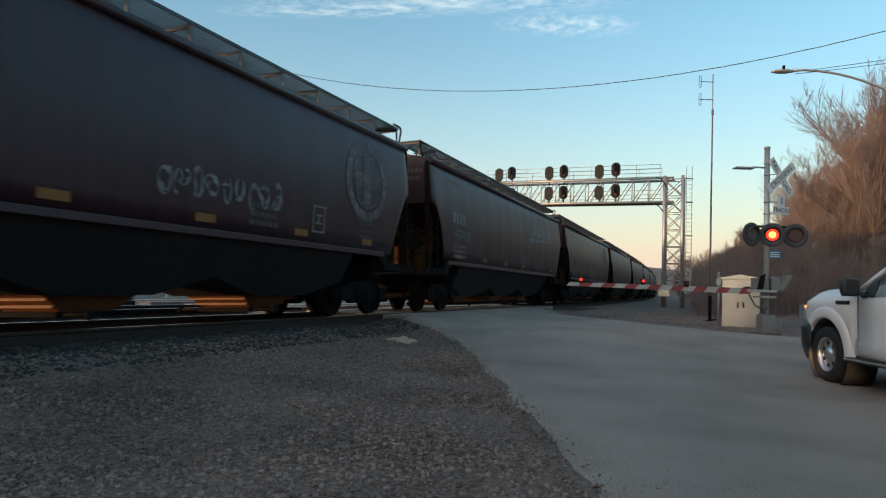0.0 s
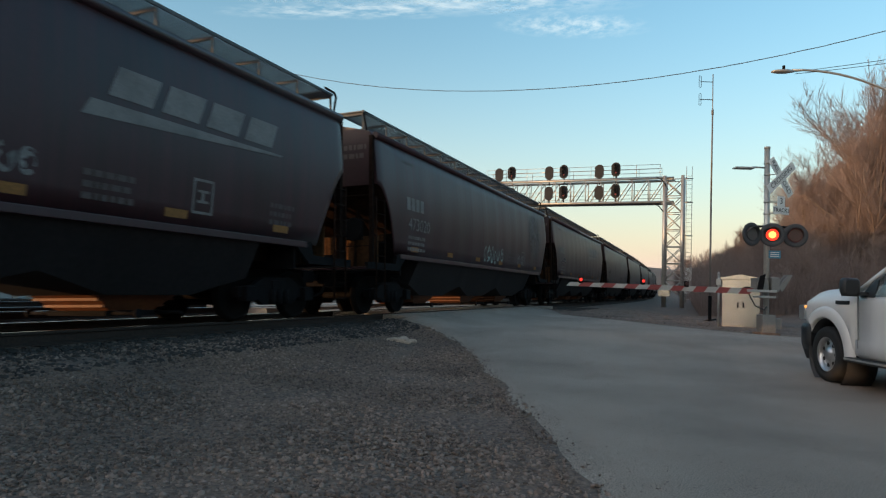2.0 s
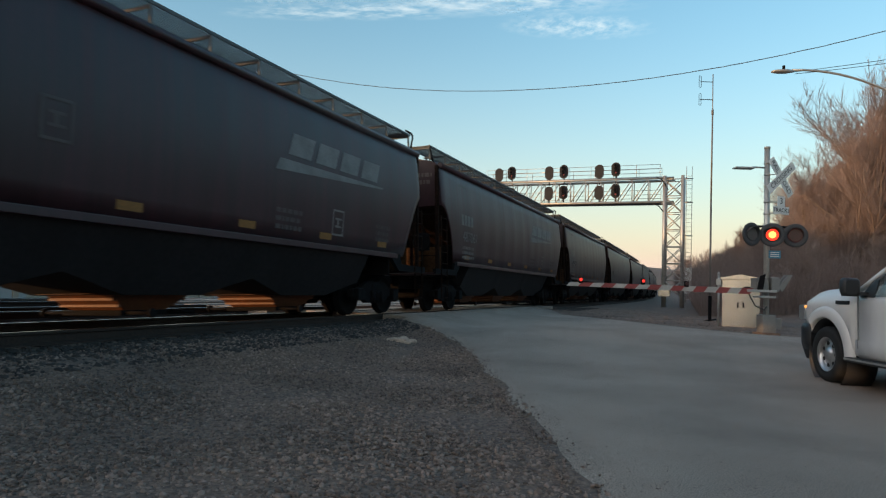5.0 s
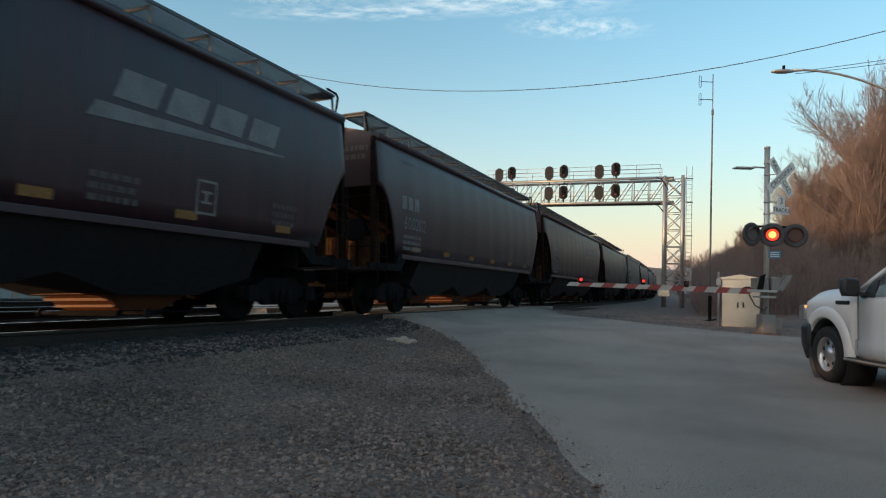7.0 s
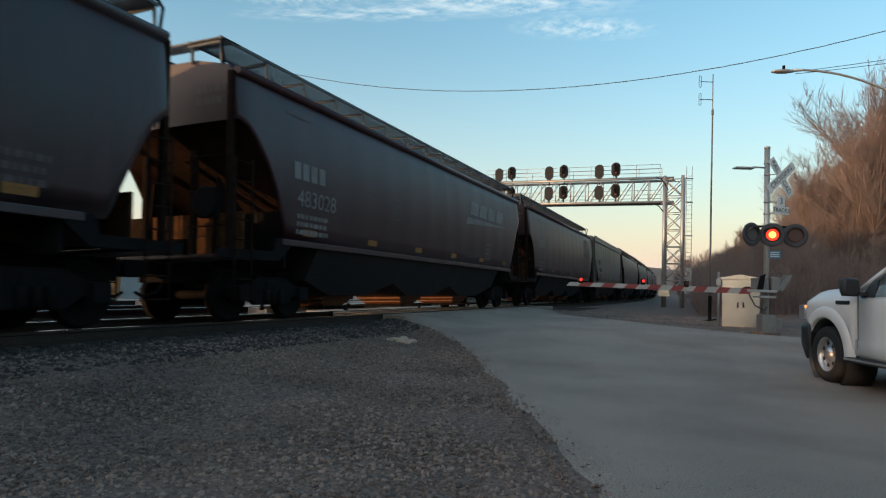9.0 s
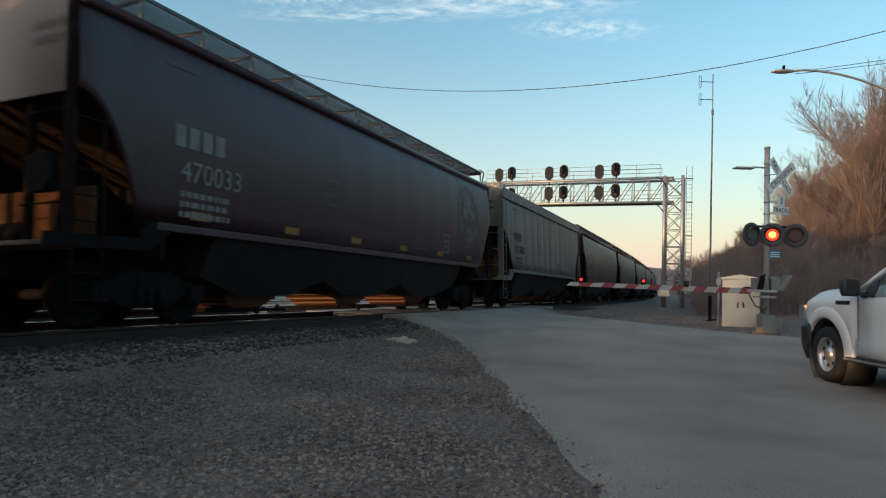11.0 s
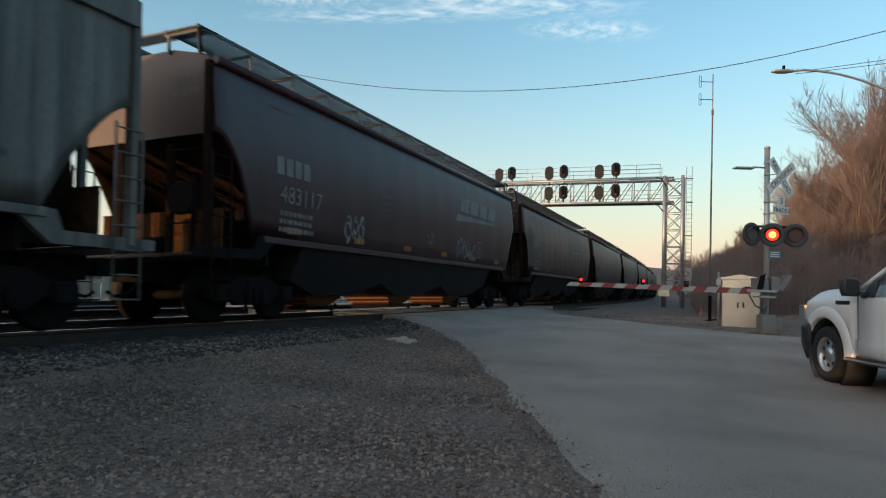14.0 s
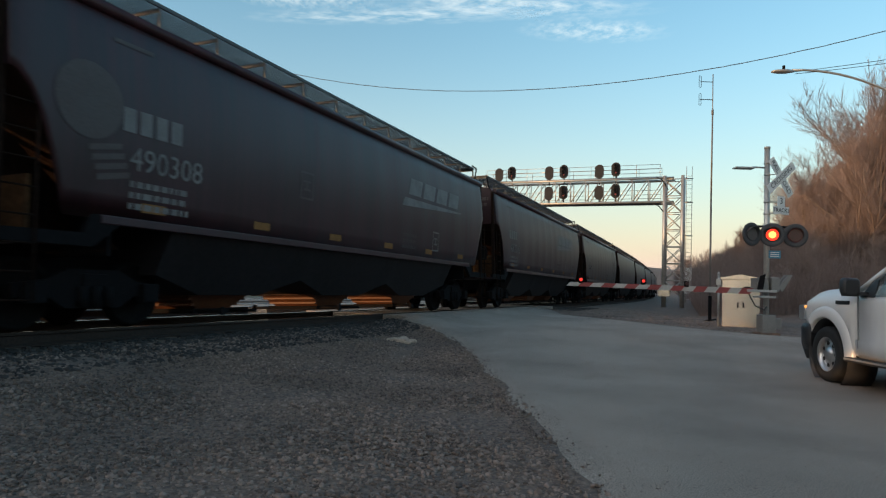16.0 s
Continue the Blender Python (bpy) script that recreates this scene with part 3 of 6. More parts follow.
def bars(w, h, n, slant=0.0, gap=0.25):
    """Plain slanted blocks in a row, in place of a name."""
    t = bmesh.new()
    step = w / n
    for k in range(n):
        x = -w / 2 + k * step
        b = step * (1 - gap)
        quad(t, [(x, -h / 2), (x + b, -h / 2), (x + b + slant * h, h / 2), (x + slant * h, h / 2)])
    return t


def rect(x0, z0, x1, z1, t=None):
    t = t or bmesh.new()
    n = max(1, int((z1 - z0) / 0.25))
    for k in range(n):
        a, b = z0 + (z1 - z0) * k / n, z0 + (z1 - z0) * (k + 1) / n
        quad(t, [(x0, a), (x1, a), (x1, b), (x0, b)])
    return t


def swoosh():
    t = bars(3.6, 0.44, 4, 0.45, 0.18)
    for v in t.verts:
        v.co.y += 0.20
        v.co.x += 0.05
    for k in range(10):
        a, b = k / 10, (k + 1) / 10
        quad(t, [(-2.15 + 4.1 * a, -0.36 + 0.22 * a), (-2.15 + 4.1 * b, -0.36 + 0.22 * b), (-2.0 + 4.0 * b, -0.13 + 0.03 * b), (-2.0 + 4.0 * a, -0.13 + 0.03 * a)])
    return t


def wheel_mark():
    """Ring with a cross inside, as plain shapes."""
    t = bmesh.new()
    n = 40
    for r0, r1 in ((0.72, 0.92), (0.58, 0.63)):
        for k in range(n):
            a, b = 2 * math.pi * k / n, 2 * math.pi * (k + 1) / n
            quad(t, [(r0 * math.cos(a), r0 * math.sin(a)), (r1 * math.cos(a), r1 * math.sin(a)), (r1 * math.cos(b), r1 * math.sin(b)), (r0 * math.cos(b), r0 * math.sin(b))])
    for k in range(6):
        a, b = -0.54 + k * 0.18, -0.54 + (k + 1) * 0.18
        quad(t, [(-0.16, a), (0.16, a), (0.16, b), (-0.16, b)])
    for sx in (-1, 1):
        quad(t, [(min(sx * 0.17, sx * 0.54), -0.16), (max(sx * 0.17, sx * 0.54), -0.16), (max(sx * 0.17, sx * 0.54), 0.16), (min(sx * 0.17, sx * 0.54), 0.16)])
    return t


def disc_mark():
    t = bmesh.new()
    n = 40
    for j in range(4):
        r0, r1 = 0.5 * j / 4 + 0.001, 0.5 * (j + 1) / 4
        for k in range(n):
            a, b = 2 * math.pi * k / n, 2 * math.pi * (k + 1) / n
            quad(t, [(r0 * math.cos(a), r0 * math.sin(a)), (r1 * math.cos(a), r1 * math.sin(a)), (r1 * math.cos(b), r1 * math.sin(b)), (r0 * math.cos(b), r0 * math.sin(b))])
    for k in range(4):
        quad(t, [(0.0 + 0.05 * k, -0.65 - 0.12 * k), (0.5 + 0.05 * k, -0.55 - 0.12 * k), (0.5 + 0.05 * k, -0.47 - 0.12 * k), (0.0 + 0.05 * k, -0.57 - 0.12 * k)])
    return t


def scrawl(seed, w, h, n):
    """Sprayed bubble strokes: unreadable loops side by side."""
    rnd = random.Random(seed)
    t = bmesh.new()
    for k in range(n):
        cx = -w / 2 + w * (k + 0.5) / n
        for _ in range(2):
            rx, rz = w / n * rnd.uniform(0.28, 0.52), h * rnd.uniform(0.25, 0.48)
            ox, oz = cx + rnd.uniform(-0.15, 0.15) * w / n, rnd.uniform(-0.12, 0.12) * h
            th, a0, turn = rnd.uniform(0.35, 0.6), rnd.uniform(0, 6.28), rnd.uniform(3.2, 5.8)
            m = 14
            for j in range(m):
                a, b = a0 + turn * j / m, a0 + turn * (j + 1) / m
                i = 1 - th * (0.6 + 0.4 * math.sin(j * 0.9 + k))
                i2 = 1 - th * (0.6 + 0.4 * math.sin((j + 1) * 0.9 + k))
                quad(t, [(ox + rx * i * math.cos(a), oz + rz * i * math.sin(a)), (ox + rx * math.cos(a), oz + rz * math.sin(a)), (ox + rx * math.cos(b), oz + rz * math.sin(b)), (ox + rx * i2 * math.cos(b), oz + rz * i2 * math.sin(b))])
    return t


def small_print(seed, rows=3, w=0.9):
    rnd = random.Random(seed)
    t = bmesh.new()
    for r in range(rows):
        x = -w / 2
        while x < w / 2 - 0.05:
            b = rnd.uniform(0.05, 0.16)
            quad(t, [(x, -r * 0.15), (min(x + b, w / 2), -r * 0.15), (min(x + b, w / 2), -r * 0.15 + 0.085), (x, -r * 0.15 + 0.085)])
            x += b + 0.04
    return t


def frame_mark():
    t = bmesh.new()
    for r in ((-0.22, -0.27, 0.22, -0.23), (-0.22, 0.23, 0.22, 0.27), (-0.22, -0.23, -0.18, 0.23), (0.18, -0.23, 0.22, 0.23), (-0.12, -0.1, 0.12, -0.06), (-0.12, 0.06, 0.12, 0.1), (-0.04, -0.06, 0.02, 0.06)):
        quad(t, [(r[0], r[1]), (r[2], r[1]), (r[2], r[3]), (r[0], r[3])])
    return t


def wagon(ends, style):
    """A covered hopper whose couplings lie at the two times given, when they pass abreast of the eye."""
    a, b = ends
    half = SPEED * (b - a) / 2
    key = "%.2f" % half
    grey = style.get("grey", False)
    zc = style.get("end_z", 3.05)
    cut = style.get("cut", 1.35 if grey or zc > 3.2 else 0.92)
    paint = M_GREYCAR if grey else (M_BROWN2 if style.get("faded") else M_BROWN)
    pk = key + ("g" if grey else "f" if style.get("faded") else "b")
    th = empty("covered_hopper_wagon", Matrix(), style["label"], "freight wagon", "wagons of the freight train")
    body = part("body", shared("body:" + pk + str((zc, cut)), lambda: body_bm(half, grey, zc, cut), paint), paint, th)
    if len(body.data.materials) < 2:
        body.data.materials.append(M_END_SHADE)
    part("eave_rail", shared("eave_rail:" + pk, lambda: eave_bm(half, grey), paint), paint, th)
    part("side_sill", shared("side_sill:" + pk, lambda: sill_bm(half, grey), paint), paint, th)
    if grey:
        for tm in (Matrix(), pose(0, 0, 0, 0, 0, 180)):
            for k in range(11):
                y = (half - 2.9) * (-1 + k / 5)
                part("side_rib", shared("side_rib", rib_bm, paint), paint, th, m=tm @ Matrix.Translation((0, y, 0)))
            for e in (-1, 1):
                part("corner_post", shared("corner_post", corner_bm, paint), paint, th, m=tm @ Matrix.Translation((0, e * (half - 0.80), 0)))
    turn = pose(0, 0, 0, 0, 0, 180)
    trim = paint if grey else M_END_SHADE
    for m in (Matrix(), turn):
        part("end_platform", shared("end_platform:" + pk, lambda: deck_bm(half), paint), paint, th, m=m)
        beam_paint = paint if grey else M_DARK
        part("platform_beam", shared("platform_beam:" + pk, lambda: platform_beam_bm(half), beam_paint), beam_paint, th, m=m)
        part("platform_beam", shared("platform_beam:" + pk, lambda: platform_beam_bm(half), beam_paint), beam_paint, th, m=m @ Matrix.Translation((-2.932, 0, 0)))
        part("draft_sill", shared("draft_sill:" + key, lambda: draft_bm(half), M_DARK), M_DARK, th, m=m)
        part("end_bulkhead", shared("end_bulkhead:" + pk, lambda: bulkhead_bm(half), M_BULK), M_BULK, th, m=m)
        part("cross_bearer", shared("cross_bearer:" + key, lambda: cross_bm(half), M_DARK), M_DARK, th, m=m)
        for x in (-1.42, -0.55, 0.55, 1.42):
            tall = abs(x) < 1
            part("end_post", shared("end_post:" + pk[-1] + str(tall), lambda: post_bm(2.95 if tall else 4.22), trim), trim, th, m=m @ Matrix.Translation((x, -half + (0.83 if tall else 0.71), 0)))
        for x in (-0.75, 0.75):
            part("end_web", shared("end_web:" + pk, lambda: web_bm(half), M_END_SHADE), M_END_SHADE, th, m=m @ Matrix.Translation((x, 0, 0)))
        flip = Matrix.Translation((-3.12, 0, 0))
        for tm in (Matrix(), flip):
            part("ladder", shared("ladder:" + pk, lambda: ladder_bm(half), trim), trim, th, m=m @ tm)
        for z in (1.6, 2.2, 2.8):
            part("grab_rail", shared("grab_rail:" + pk, lambda: grab_bm(half), trim), trim, th, m=m @ Matrix.Translation((0, 0, z)))
        part("coupler", shared("coupler:" + key, lambda: coupler_bm(half), M_DARK), M_DARK, th, m=m)
        if not grey:
            part("hand_rail", shared("hand_rail:" + key, lambda: hoop_bm(half), M_DARK), M_DARK, th, m=m)
            part("hand_rail", shared("hand_rail:" + key, lambda: hoop_bm(half), M_DARK), M_DARK, th, m=m @ Matrix.Translation((-2.52, 0, 0)))
    part("brake_gear", shared("brake_gear:" + key, lambda: brake_bm(half), M_DARK), M_DARK, th)
    part("air_reservoir", shared("air_reservoir:" + key, lambda: reservoir_bm(half), M_DARK), M_DARK, th)
    if not grey:
        part("walkway", shared("walkway:" + key, lambda: grating_bm(half), M_GRATE), M_GRATE, th, "open steel grating walkway along the roof")
        nb = max(8, round(2 * (half - 0.72) / 1.25))
        for k in range(nb + 1):
            y = (half - 0.72) * (-1 + 2 * k / nb)
            for tm in (Matrix(), turn):
                part("walkway_bracket", shared("walkway_bracket", bracket_bm, M_GRATE), M_GRATE, th, m=tm @ Matrix.Translation((0, y, 0)))
    part("hatch_cover", shared("hatch_cover:" + pk, lambda: hatch_bm(half), paint), paint, th)
    span = (2 * half - 2 * 3.35) / 3
    for k in (-1, 0, 1):
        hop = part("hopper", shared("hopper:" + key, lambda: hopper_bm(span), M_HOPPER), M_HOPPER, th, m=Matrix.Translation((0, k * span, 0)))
        part("chute", shared("chute", chute_bm, M_CHUTE), M_CHUTE, hop, "rusty orange discharge chute")
        for j in range(3):
            for tm in (Matrix(), turn):
                part("chute_rib", shared("chute_rib:" + str(j), lambda: chute_rib_bm(j), M_CHUTE), M_CHUTE, hop, m=tm)
        part("outlet_gate", shared("outlet_gate", gate_bm, M_DARK), M_DARK, hop)
    for e in (-1, 1):
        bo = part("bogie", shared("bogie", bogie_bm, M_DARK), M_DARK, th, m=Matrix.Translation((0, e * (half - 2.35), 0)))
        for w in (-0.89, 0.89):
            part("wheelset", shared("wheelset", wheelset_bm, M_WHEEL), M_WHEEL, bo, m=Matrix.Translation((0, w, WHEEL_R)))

    def mark(name, t, y, z, mt, label=""):
        o = part(name, on_side(t, y, z, grey), mt, th, label)
        if name in ("data_lettering", "sprayed_graffiti", "reporting_mark", "wagon_number", "railway_emblem"):
            o["kind"] = "stuff"
    low = -half       # leading end
    if style.get("number"):
        at = style.get("number_at", 3.1)
        mt = M_BLACKLET if grey else M_DECAL
        mark("reporting_mark", bars(1.12, 0.33, style.get("letters", 4)), low + at - 0.25, 2.80, mt, "faded block of reporting letters as plain bars")
        t = text_mesh(style["number"], 0.46)
        mark("wagon_number", t, low + at, 2.27, mt, "painted wagon number")
        mark("data_lettering", small_print(3, 3, 1.1), low + at - 0.1, 1.90, mt if not grey else M_BLACKLET)
    if style.get("swoosh"):
        mark("railway_emblem", swoosh(), half - style.get("swoosh_at", 4.95), style.get("swoosh_z", 3.08), M_DECAL, "slanted pale emblem of plain bars over a wedge")
    if style.get("ring"):
        mark("round_emblem", wheel_mark(), half - 3.0, 3.02, M_DECAL3, "faded round emblem with a cross")
    if style.get("disc"):
        mark("round_emblem", disc_mark(), low + 1.78, 2.92, M_DECAL2, "dull pale disc emblem with stripes below")
    for sd, y, z, w, h, n, mt in style.get("spray", ()):
        mark("sprayed_graffiti", scrawl(sd, w, h, n), y, z, mt, "sprayed pale graffiti strokes")
    if style.get("number"):
        t = small_print(9, 2, 0.62)
        for v in t.verts:
            v.co = (0.95 + v.co.x, -half + 0.745, 3.92 + v.co.y * 1.4)
        o = part("data_lettering", t, M_DECAL2 if not grey else M_BLACKLET, th)
        o["kind"] = "stuff"
    mark("stencil", rect(-0.34, -0.03, 0.34, 0.03), low + 2.5, 3.86, M_DECAL2)
    mark("placard", frame_mark(), half - 4.9, 1.95, M_DECAL)
    mark("placard", frame_mark(), low + 6.6, 2.55, M_DECAL2)
    mark("data_lettering", small_print(5, 3, 0.8), half - 6.6, 1.95, M_DECAL2)
    mark("data_lettering", small_print(7, 3, 0.7), half - 2.9, 2.0, M_DECAL2)
    n = 6
    for k in range(n):
        y = low + 2.9 + (2 * half - 5.8) * k / (n - 1)
        mark("reflector", rect(-0.22, -0.065, 0.22, 0.065), y, 1.64, M_REFLECT, "yellow reflective strip")
    return th


def style(label, **kw):
    return dict(label=label, **kw)


DB = "dark brown steel covered hopper wagon, "
BOUNDS = [-9.83, -8.13, -6.48, -4.83, -3.18, -1.55, 0.05, 1.773, 3.475, 5.178, 6.84, 8.482, 10.023, 11.75, 13.395, 14.974, 16.665, 18.322]
while len(BOUNDS) < 31:
    BOUNDS.append(BOUNDS[-1] + 1.65)
PLAIN = style(DB + "weathered, rolling", number="487212", swoosh=True)
PLAIN2 = style(DB + "weathered, with a round emblem", number="466120", ring=True, faded=True)
STYLES = [PLAIN] * 6 + [
    style(DB + "with round emblem, graffiti", ring=True, number="466120", spray=((11, 1.7, 2.15, 3.0, 0.55, 9, M_PAINT_B),)),
    style(DB + "with a pale slanted emblem", number="487406", swoosh=True, spray=((12, 1.1, 2.0, 1.0, 0.4, 4, M_PAINT_B),)),
    style(DB + "with large pale-green graffiti", ring=True, number="473020", spray=((13, 0.4, 1.85, 2.2, 0.62, 6, M_PAINT_A), (14, 3.9, 1.85, 1.0, 0.5, 4, M_PAINT_B))),
    style(DB + "with white lettering", number="496006", swoosh=True),
    style(DB + "with a large pale slanted emblem", number="487061", swoosh=True),
    style("faded brown steel covered hopper wagon with white lettering", number="600202", letters=3, number_at=2.75, faded=True),
    style(DB + "with faded lettering", number="483028", swoosh=True, end_z=3.4),
    style(DB + "with a large round emblem", ring=True, number="470033"),
    style("light grey ribbed covered hopper wagon with dark lettering", grey=True, number="311658"),
    style(DB + "with scrawled pale graffiti", number="483117", swoosh=True, spray=((15, -4.0, 1.9, 0.9, 0.7, 3, M_PAINT_B), (16, 0.2, 2.0, 0.6, 0.4, 3, M_PAINT_B), (17, 3.0, 1.9, 1.8, 0.6, 6, M_PAINT_B))),
    style(DB + "with a dull disc emblem", number="490308", swoosh=True, disc=True, cut=0.72),
] + [PLAIN, PLAIN2, PLAIN, PLAIN2, PLAIN2, PLAIN, PLAIN, PLAIN2, PLAIN, PLAIN2, PLAIN, PLAIN2, PLAIN]
WAGONS = []
for k, st in enumerate(STYLES):
    if k + 1 < len(BOUNDS):
        WAGONS.append((wagon((BOUNDS[k], BOUNDS[k + 1]), st), (BOUNDS[k] + BOUNDS[k + 1]) / 2))


def rolling(mid, t):
    s = -3.11 + SPEED * (mid - t)
    x, y, b = track(s)
    return pose(x, y, RAIL, 0, 0, -math.degrees(b)) @ pose(0, 0, 0, 0, -BANK, 0)


# ---- signal bridge over the three tracks ----
def signal_head(parent, x, z, back):
    """An oval signal head on the beam. x along the beam, facing -y (or away)."""
    bm = bmesh.new()
    n = 28
    pts = []
    for k in range(n):
        a = 2 * math.pi * k / n
        u, v = 0.34 * math.cos(a), 0.34 * math.sin(a)
        pts.append((x + u, z + v + (0.20 if math.sin(a) >= 0 else -0.20)))
    y = -0.28
    prism(bm, pts, "y", y - 0.015, y + 0.015)
    hd = part("signal_head", bm, M_SIGNAL, parent, "black oval signal head")
    bm = bmesh.new()
    bbox(bm, x - 0.14, y + 0.015, z - 0.40, x + 0.14, y + 0.32, z + 0.40, 0.03)
    part("signal_case", bm, M_SIGNAL, hd)
    bm = bmesh.new()
    rod(bm, (x, y + 0.16, z - 0.40), (x, y + 0.16, z - 0.95), 0.05, 8)
    part("signal_mount", bm, M_DARK, hd)
    if not back:
        for dz in (-0.24, 0.02, 0.28):
            bm = bmesh.new()
            lathe(bm, [(0.125, 0.0), (0.125, 0.22), (0.115, 0.22), (0.115, 0.0)], 16, Matrix.Translation((x, y - 0.015, z + dz)) @ pose(0, 0, 0, 0, 0, -90), False)
            part("signal_hood", bm, M_SIGNAL, hd)
        bm = bmesh.new()
        rod(bm, (x, y - 0.02, z - 0.24), (x, y - 0.03, z - 0.24), 0.07, 14)
        part("signal_lens", bm, M_DIMRED, hd, "dim red signal lens")


M_DIMRED = glow("dim_red_signal", (0.5, 0.10, 0.08), 0.012)


def signal_bridge():
    """Local x runs along the beam from the near leg, y away from the eye."""
    ex, ey = 17.45, 48.1
    b = TH - 50 / RAD + radians(1.5)
    m = Matrix.Translation((ex, ey, 0)) @ pose(0, 0, 0, 0, 0, 180 - math.degrees(b))
    th = empty("signal_bridge", m, "galvanized steel signal bridge with black signal heads over tracks", "signal bridge")
    ztop, zbot = 9.72, 7.95
    length = 15.2
    for x0 in (0.0, length - 1.25):
        for x in (x0, x0 + 1.25):
            for y in (-0.6, 0.6):
                bm = bmesh.new()
                rod(bm, (x, y, 0.2), (x, y, ztop + 0.15), 0.13, 12)
                part("leg_tube", bm, M_GALV, th)
                bm = bmesh.new()
                bbox(bm, x - 0.35, y - 0.35, -0.3, x + 0.35, y + 0.35, 0.24, 0.03)
                part("footing", bm, M_CONCRETE, th, "pale concrete footing")
        n = 7
        for k in range(n):
            z0, z1 = 1.0 + (ztop - 1.1) * k / n, 1.0 + (ztop - 1.1) * (k + 1) / n
            for y in (-0.6, 0.6):
                for p, q in (((x0, y, z0), (x0 + 1.25, y, z1)), ((x0 + 1.25, y, z0), (x0, y, z1)), ((x0, y, z1), (x0 + 1.25, y, z1))):
                    bm = bmesh.new()
                    rod(bm, p, q, 0.038, 6)
                    part("leg_brace", bm, M_GALV, th)
    for z in (ztop, zbot):
        for y in (-0.6, 0.6):
            bm = bmesh.new()
            rod(bm, (0.6, y, z), (length, y, z), 0.085, 10)
            part("beam_chord", bm, M_GALV, th)
    n = 11
    for k in range(n):
        xa, xb = 1.25 + (length - 2.5) * k / n, 1.25 + (length - 2.5) * (k + 1) / n
        for y in (-0.6, 0.6):
            for p, q in (((xa, y, ztop), (xb, y, zbot)), ((xb, y, zbot), (xb, y, ztop))):
                bm = bmesh.new()
                rod(bm, p, q, 0.04, 6)
                part("beam_brace", bm, M_GALV, th)
        bm = bmesh.new()
        rod(bm, (xa, -0.6, zbot), (xb, 0.6, zbot), 0.03, 6)
        part("beam_brace", bm, M_GALV, th)
    # walkway deck and hand rails
    bm = bmesh.new()
    bbox(bm, 1.6, -1.25, ztop - 0.02, length - 0.2, -0.55, ztop + 0.06, 0.01)
    part("walkway_deck", bm, M_GRATE, th)
    bm = bmesh.new()
    bbox(bm, 1.6, -0.5, zbot - 0.06, length - 0.2, 0.5, zbot + 0.0, 0.01)
    part("walkway_deck", bm, M_GRATE, th)
    for y, z0 in ((-1.22, ztop), (0.45, ztop), (-0.5, zbot)):
        bm = bmesh.new()
        for z in (0.42, 0.72, 1.05):
            rod(bm, (1.6, y, z0 + z), (length - 0.1, y, z0 + z), 0.02, 6)
        for k in range(9):
            x = 1.6 + (length - 1.7) * k / 8
            rod(bm, (x, y, z0), (x, y, z0 + 1.05), 0.022, 6)
        part("hand_rail", bm, M_GALV, th, "thin pipe hand rail")
    for x, z, back in ((13.95, 10.35, True), (12.9, 10.45, False), (9.85, 10.35, True), (8.7, 10.42, False), (5.98, 10.33, True), (4.75, 10.45, False),
                       (12.9, 8.75, False), (9.85, 8.75, True), (8.7, 8.80, False), (5.98, 8.72, True), (4.75, 8.82, False)):
        signal_head_flip(th, x, z, back)
    # ladder
    bm = bmesh.new()
    for x in (-0.22, -0.60):
        rod(bm, (x, 0.0, 0.7), (x, 0.0, ztop + 0.9), 0.022, 6)
    for k in range(30):
        rod(bm, (-0.22, 0, 0.9 + k * 0.31), (-0.60, 0, 0.9 + k * 0.31), 0.014, 5)
    for z in (2.6, 5.5, 7.95, 9.7):
        rod(bm, (0, 0.55, z), (-0.68, 0.0, z), 0.03, 6)
        rod(bm, (0, 0.0, z), (-0.68, 0.0, z), 0.03, 6)
    part("ladder", bm, M_GALV, th)
    # case boxes at the foot
    bm = bmesh.new()
    bbox(bm, -0.64, -0.2, 1.3, -0.18, 0.12, 3.2, 0.02)
    part("ladder_guard", bm, M_SIGNWHITE, th, "white sheet ladder guard")
    bm = bmesh.new()
    bbox(bm, 0.75, 0.75, 1.05, 1.55, 1.15, 1.75, 0.02)
    part("relay_case", bm, M_HUT, th, "pale metal relay case")
    for x in (0.1, 1.3):
        bm = bmesh.new()
        path(bm, [(1.9, 0.6, ztop + 0.1), (1.5, 0.75, ztop - 0.1), (1.2, 0.8, ztop - 0.5), (1.0, 0.6, ztop - 0.9)] if x < 1 else [(2.0, 0.6, zbot - 0.1), (1.6, 0.75, zbot - 0.35), (1.3, 0.7, zbot - 0.75)], 0.035)
        part("conduit", bm, M_DARK, th)
    return th


def signal_head_flip(parent, x, z, back):
    before = set(parent.children)
    signal_head(parent, 0, z, back)
    for o in set(parent.children) - before:
        o.matrix_basis = Matrix.Translation((x, 0.45, 0)) @ pose(0, 0, 0, 0, 0, 180)


signal_bridge()


# ---- crossing signal with gate ----
LAMPS = {}


M_CAST = material("dull_grey_casting", (0.21, 0.195, 0.18), 0.55, 0.2, 30, 0.15, 0.05, 3)


